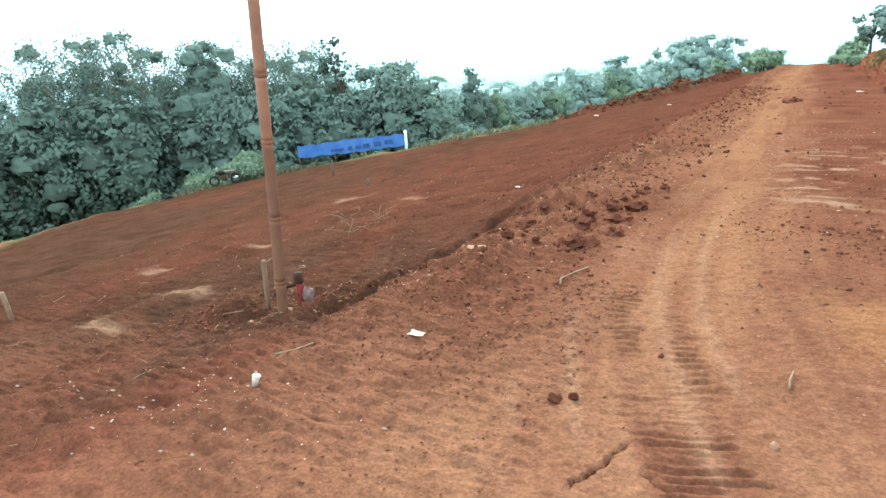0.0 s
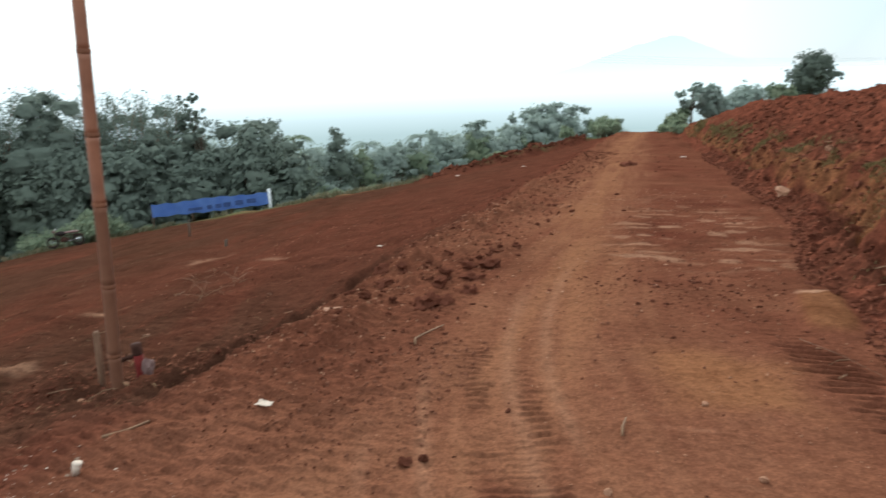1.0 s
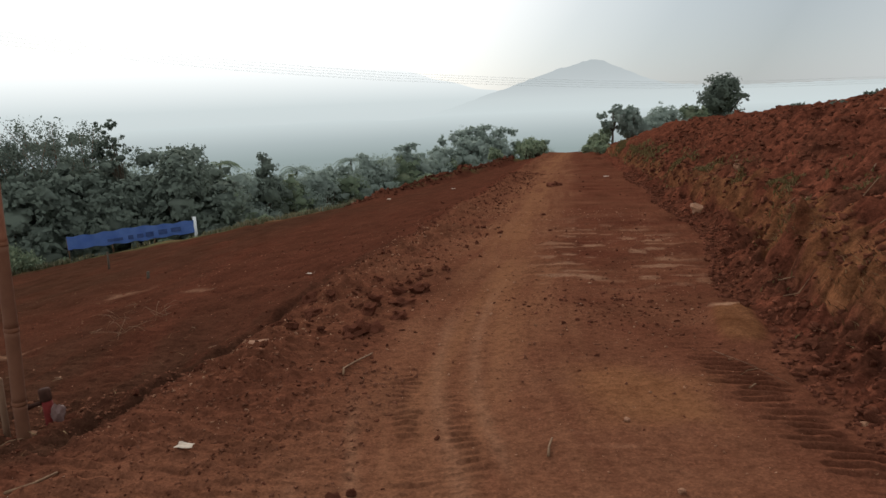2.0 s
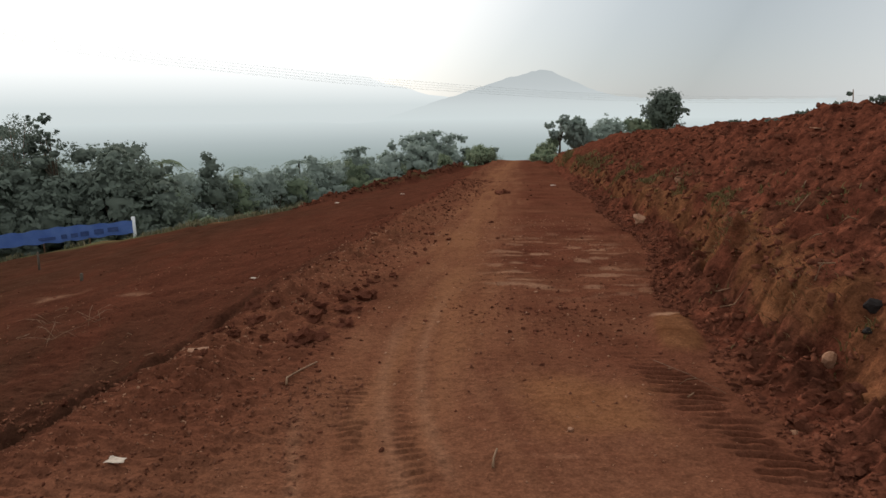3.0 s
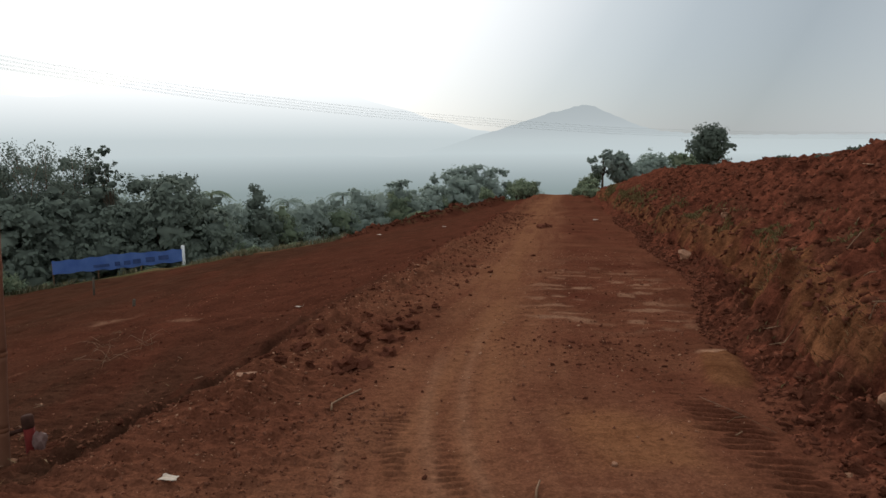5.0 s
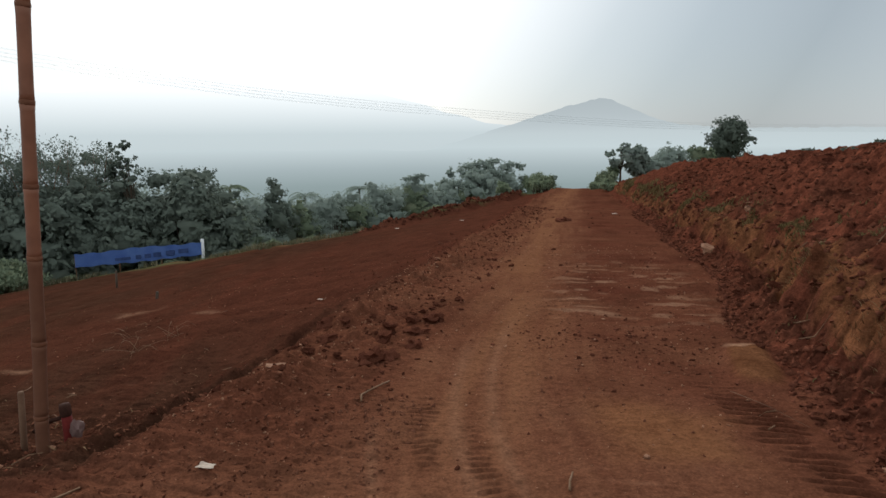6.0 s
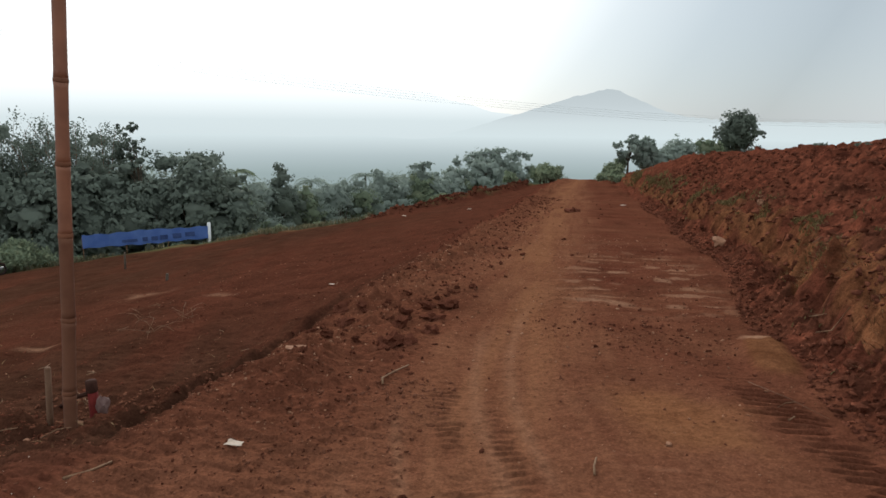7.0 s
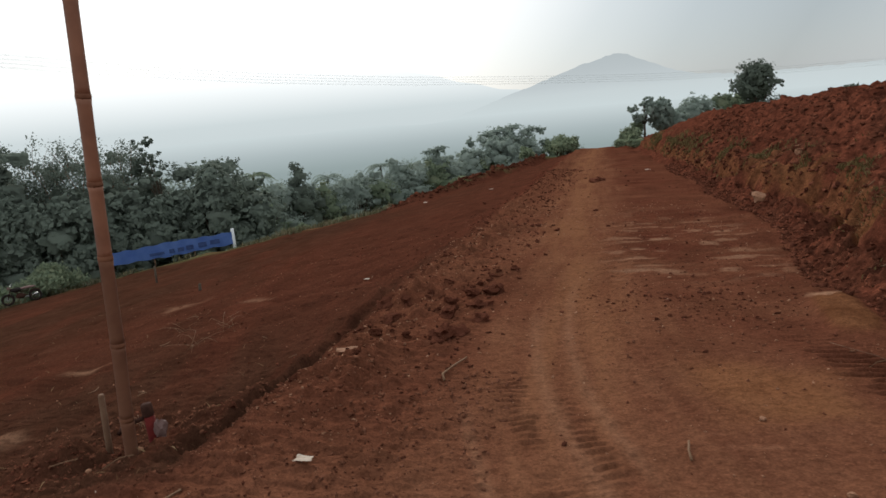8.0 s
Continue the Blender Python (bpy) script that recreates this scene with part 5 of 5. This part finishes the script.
crumbs(n, xs, 1.0 + 11 * rng2.uniform(0, 1, n) ** 1.3, 0.003, 0.011, PALE_STONE, "pale_grit", "pale grit and chips in the red soil")


def scrap(x, y, w, h, label, mat, seed, name="paper_scrap", category="litter", rz=0.0):
    rng = np.random.default_rng(seed)
    v, f, nu, nv = [], [], 7, 5
    for lay_ in (0, 1):
        for i in range(nu):
            for j in range(nv):
                u, q = i / (nu - 1) - 0.5, j / (nv - 1) - 0.5
                r = 1 + 0.25 * noise.noise(Vector((u * 3 + seed, q * 3, 0)))
                v.append((u * w * r, q * h * r, 0.012 + 0.25 * h * abs(noise.noise(Vector((u * 4, q * 4, seed * 1.3)))) + 0.002 * lay_))
    m = nu * nv
    for lay_ in (0, 1):
        for i in range(nu - 1):
            for j in range(nv - 1):
                a = lay_ * m + i * nv + j
                q = (a, a + nv, a + nv + 1, a + 1)
                f.append(q if lay_ else q[::-1])
    return thing(name, label, category, "litter", at=(x, y, tz(x, y)), me=tag_mesh(name, v, f, mat), rz=rz)


scrap(-0.89, 2.38, 0.075, 0.042, "crumpled white paper scrap on the red soil", PAPER, 1)
scrap(-1.25, 3.8, 0.16, 0.08, "flat pale scrap lying in the crumbled strip", PALE_STONE, 2, rz=0.4)
scrap(-2.71, 7.9, 0.07, 0.05, "small white scrap on the dark field", PAPER, 4)
for k in range(18):
    px, py = rng2.normal(-1.45, 0.28), rng2.normal(1.38, 0.18)
    scrap(px, py, rng2.uniform(0.006, 0.024), rng2.uniform(0.005, 0.012), "tiny white paper shred on the soil", SHRED, 10 + k)
for px, py in ((-6.53, 24.76), (-3.42, 22.36), (1.75, 20.68)):
    scrap(px, py, 0.16, 0.12, "small pale scrap on the bare earth", PAPER, int(py * 3))
cup = thing("paper_cup", "crushed white paper cup lying on the soil", "cup", "litter", at=(-1.22, 1.68, tz(-1.22, 1.68) + 0.022), rz=0.5)
cup.rotation_euler = (0.2, -1.25, 0.6)
part("side", tube_mesh("side", [[((-0.024, 0, 0), 0.012), ((0.0, 0.002, 0.003), 0.0145), ((0.022, 0, 0.002), 0.017)]], PAPER, 12), cup)
part("rim", tube_mesh("rim", [[((0.021, 0, 0.002), 0.0182), ((0.024, 0, 0.002), 0.0182)]], PAPER, 12), cup)


def stick(pts, r, mat, label, name="stick", lift=0.012):
    x0, y0 = pts[0][0], pts[0][1]
    z0 = tz(x0, y0)
    path = [((p[0] - x0, p[1] - y0, tz(p[0], p[1]) - z0 + lift + (p[2] if len(p) > 2 else 0)), r * (1 - 0.4 * i / len(pts))) for i, p in enumerate(pts)]
    return thing(name, label, "stick", "sticks", at=(x0, y0, z0), me=tube_mesh(name, [path], mat, 6))


stick([(-0.5, 3.29), (-0.53, 3.38), (-0.5, 3.52), (-0.46, 3.7)], 0.007, TWIG, "bent dry stick lying on the road")
stick([(1.62, 3.33), (1.66, 3.38), (1.68, 3.44), (1.63, 3.5), (1.62, 3.56), (1.68, 3.6), (1.73, 3.6)], 0.0042, TWIG, "curled pale root lying on the tread marks", "root")
stick([(-1.36, 1.93), (-1.33, 2.03), (-1.3, 2.12)], 0.007, TWIG, "pale straight stick on the soil near the pole")
stick([(-2.28, 1.51), (-2.15, 1.46), (-2.04, 1.42)], 0.005, TWIG, "short pale twig on the soil")
stick([(0.66, 2.52), (0.66, 2.6), (0.67, 2.68)], 0.006, TWIG, "thin upright bit of straw on the road")
stick([(1.56, 3.9), (1.7, 3.66), (1.84, 3.43)], 0.0015, WOOD, "long thin root along the foot of the bank", "root")
stick([(2.2, 5.2), (2.28, 5.14), (2.34, 5.06)], 0.005, TWIG, "pale root sticking out of the rubble", "root")


def dead_branch(x, y, seed, s=1.0):
    rng = np.random.default_rng(seed)
    paths = []
    for k in range(6):
        a, h = rng.uniform(0, 6.28), rng.uniform(0.06, 0.3) * s
        o = rng.uniform(0.2, 0.7) * s
        paths.append([((rng.uniform(-0.2, 0.2) * s, rng.uniform(-0.2, 0.2) * s, 0), 0.0026), ((o * 0.3 * math.cos(a), o * 0.3 * math.sin(a), h * 0.7), 0.0022), ((o * 0.7 * math.cos(a), o * 0.7 * math.sin(a), h * 0.8), 0.0018), ((o * math.cos(a), o * math.sin(a), h * rng.uniform(0.1, 0.6)), 0.0013)])
    t = thing("dead_branch", "tangle of dry grey twigs standing in the bare field", "branch", "twigs", at=(x, y, tz(x, y) - 0.01))
    for p in paths:
        part("twig", tube_mesh("twig", [p], TWIG, 4), t)
    return t


dead_branch(-3.45, 5.2, 1, 0.65)
dead_branch(-3.6, 5.9, 2, 0.7)
dead_branch(-4.44, 6.33, 4, 0.5)
dead_branch(-2.6, 3.4, 3, 0.35)
for k in range(26):
    px, py = -1.8 - 4.5 * rng2.uniform(), 1.0 + 7 * rng2.uniform()
    a, ln = rng2.uniform(0, 3.14), rng2.uniform(0.05, 0.2)
    stick([(px, py), (px + ln * 0.5 * math.cos(a), py + ln * 0.5 * math.sin(a) + 0.01), (px + ln * math.cos(a), py + ln * math.sin(a))], 0.004, TWIG, "thin dry straw lying on the bare soil", "straw")

n = 900
sx, sy = -1.6 - 9 * rng2.uniform(0, 1, n) ** 1.3, 1.0 + 14 * rng2.uniform(0, 1, n) ** 1.2
v, f = blades(rng2, sx, sy, terrain(sx, sy) + 0.004, 0.012, 0.0035, 0.1)
tagged(new("loose_straw", poly_mesh("loose_straw", v, f, DRY_GRASS)), "bits of pale dry straw strewn over the bare field", "straw", kind="stuff")

# stones, scraps and roots on the bank
lay([lump_mesh("tan_stone", PALE_STONE, 61, (0.7, 0.8, 1.25), 2, 0.35)], "stone", 2.42, 3.62, 0.055, "upright tan stone in the rubble under the bank", "stone", "stones", 0, rng2)
lay([lump_mesh("black_stone", BLACK, 62, (1, 0.8, 1.1), 2, 0.4)], "stone", 2.6, 3.62, 0.05, "blackish stone set in the cut face of the bank", "stone", "stones", 0, rng2)
for px, py, w in ((3.28, 10.8, 0.16), (4.72, 9.6, 0.2), (3.36, 11.26, 0.12), (5.1, 14.5, 0.16), (3.9, 8.2, 0.09), (3.2, 6.1, 0.06)):
    scrap(px, py, w, w * 0.45, "pale scrap lying on the red slope of the bank", PALE_STONE, int(py * 7), rz=px)
for px, py, a, ln in ((2.48, 4.04, 0.9, 0.16), (2.6, 4.08, 2.2, 0.1), (2.96, 4.63, 2.9, 0.1), (2.73, 4.59, 2.0, 0.08), (2.2, 4.81, 0.1, 0.2), (2.9, 5.6, 0.5, 0.22), (3.4, 6.6, 1.0, 0.2), (3.1, 7.6, 2.5, 0.25), (2.7, 6.3, 0.3, 0.2)):
    stick([(px, py), (px + ln * 0.5 * math.cos(a), py + ln * 0.5 * math.sin(a), 0.02), (px + ln * math.cos(a), py + ln * math.sin(a), 0.01)], 0.005, TWIG, "pale root sticking out of the bank", "root")
# weeds and a thin stick on the crest of the bank
for k, (py, tall) in enumerate(((9.4, 0.13), (10.6, 0.16), (11.0, 0.2), (11.5, 0.15), (13.2, 0.16), (16.0, 0.2), (20.5, 0.26))):
    px = float(foot_x(np.array(py))) + 3.0 + 0.1 * (k % 3)
    shrub(px, py, tall, tall * 0.9, "small dark weed on the crest of the bank", LEAF_DARK, 480 + k, leaves=120, size=0.035)
px = float(foot_x(np.array(10.2))) + 3.05
stick([(px, 10.2, -0.02), (px + 0.01, 10.2, 0.1), (px, 10.21, 0.22)], 0.008, TWIG, "thin dry stalk standing on the crest of the bank", "stalk")
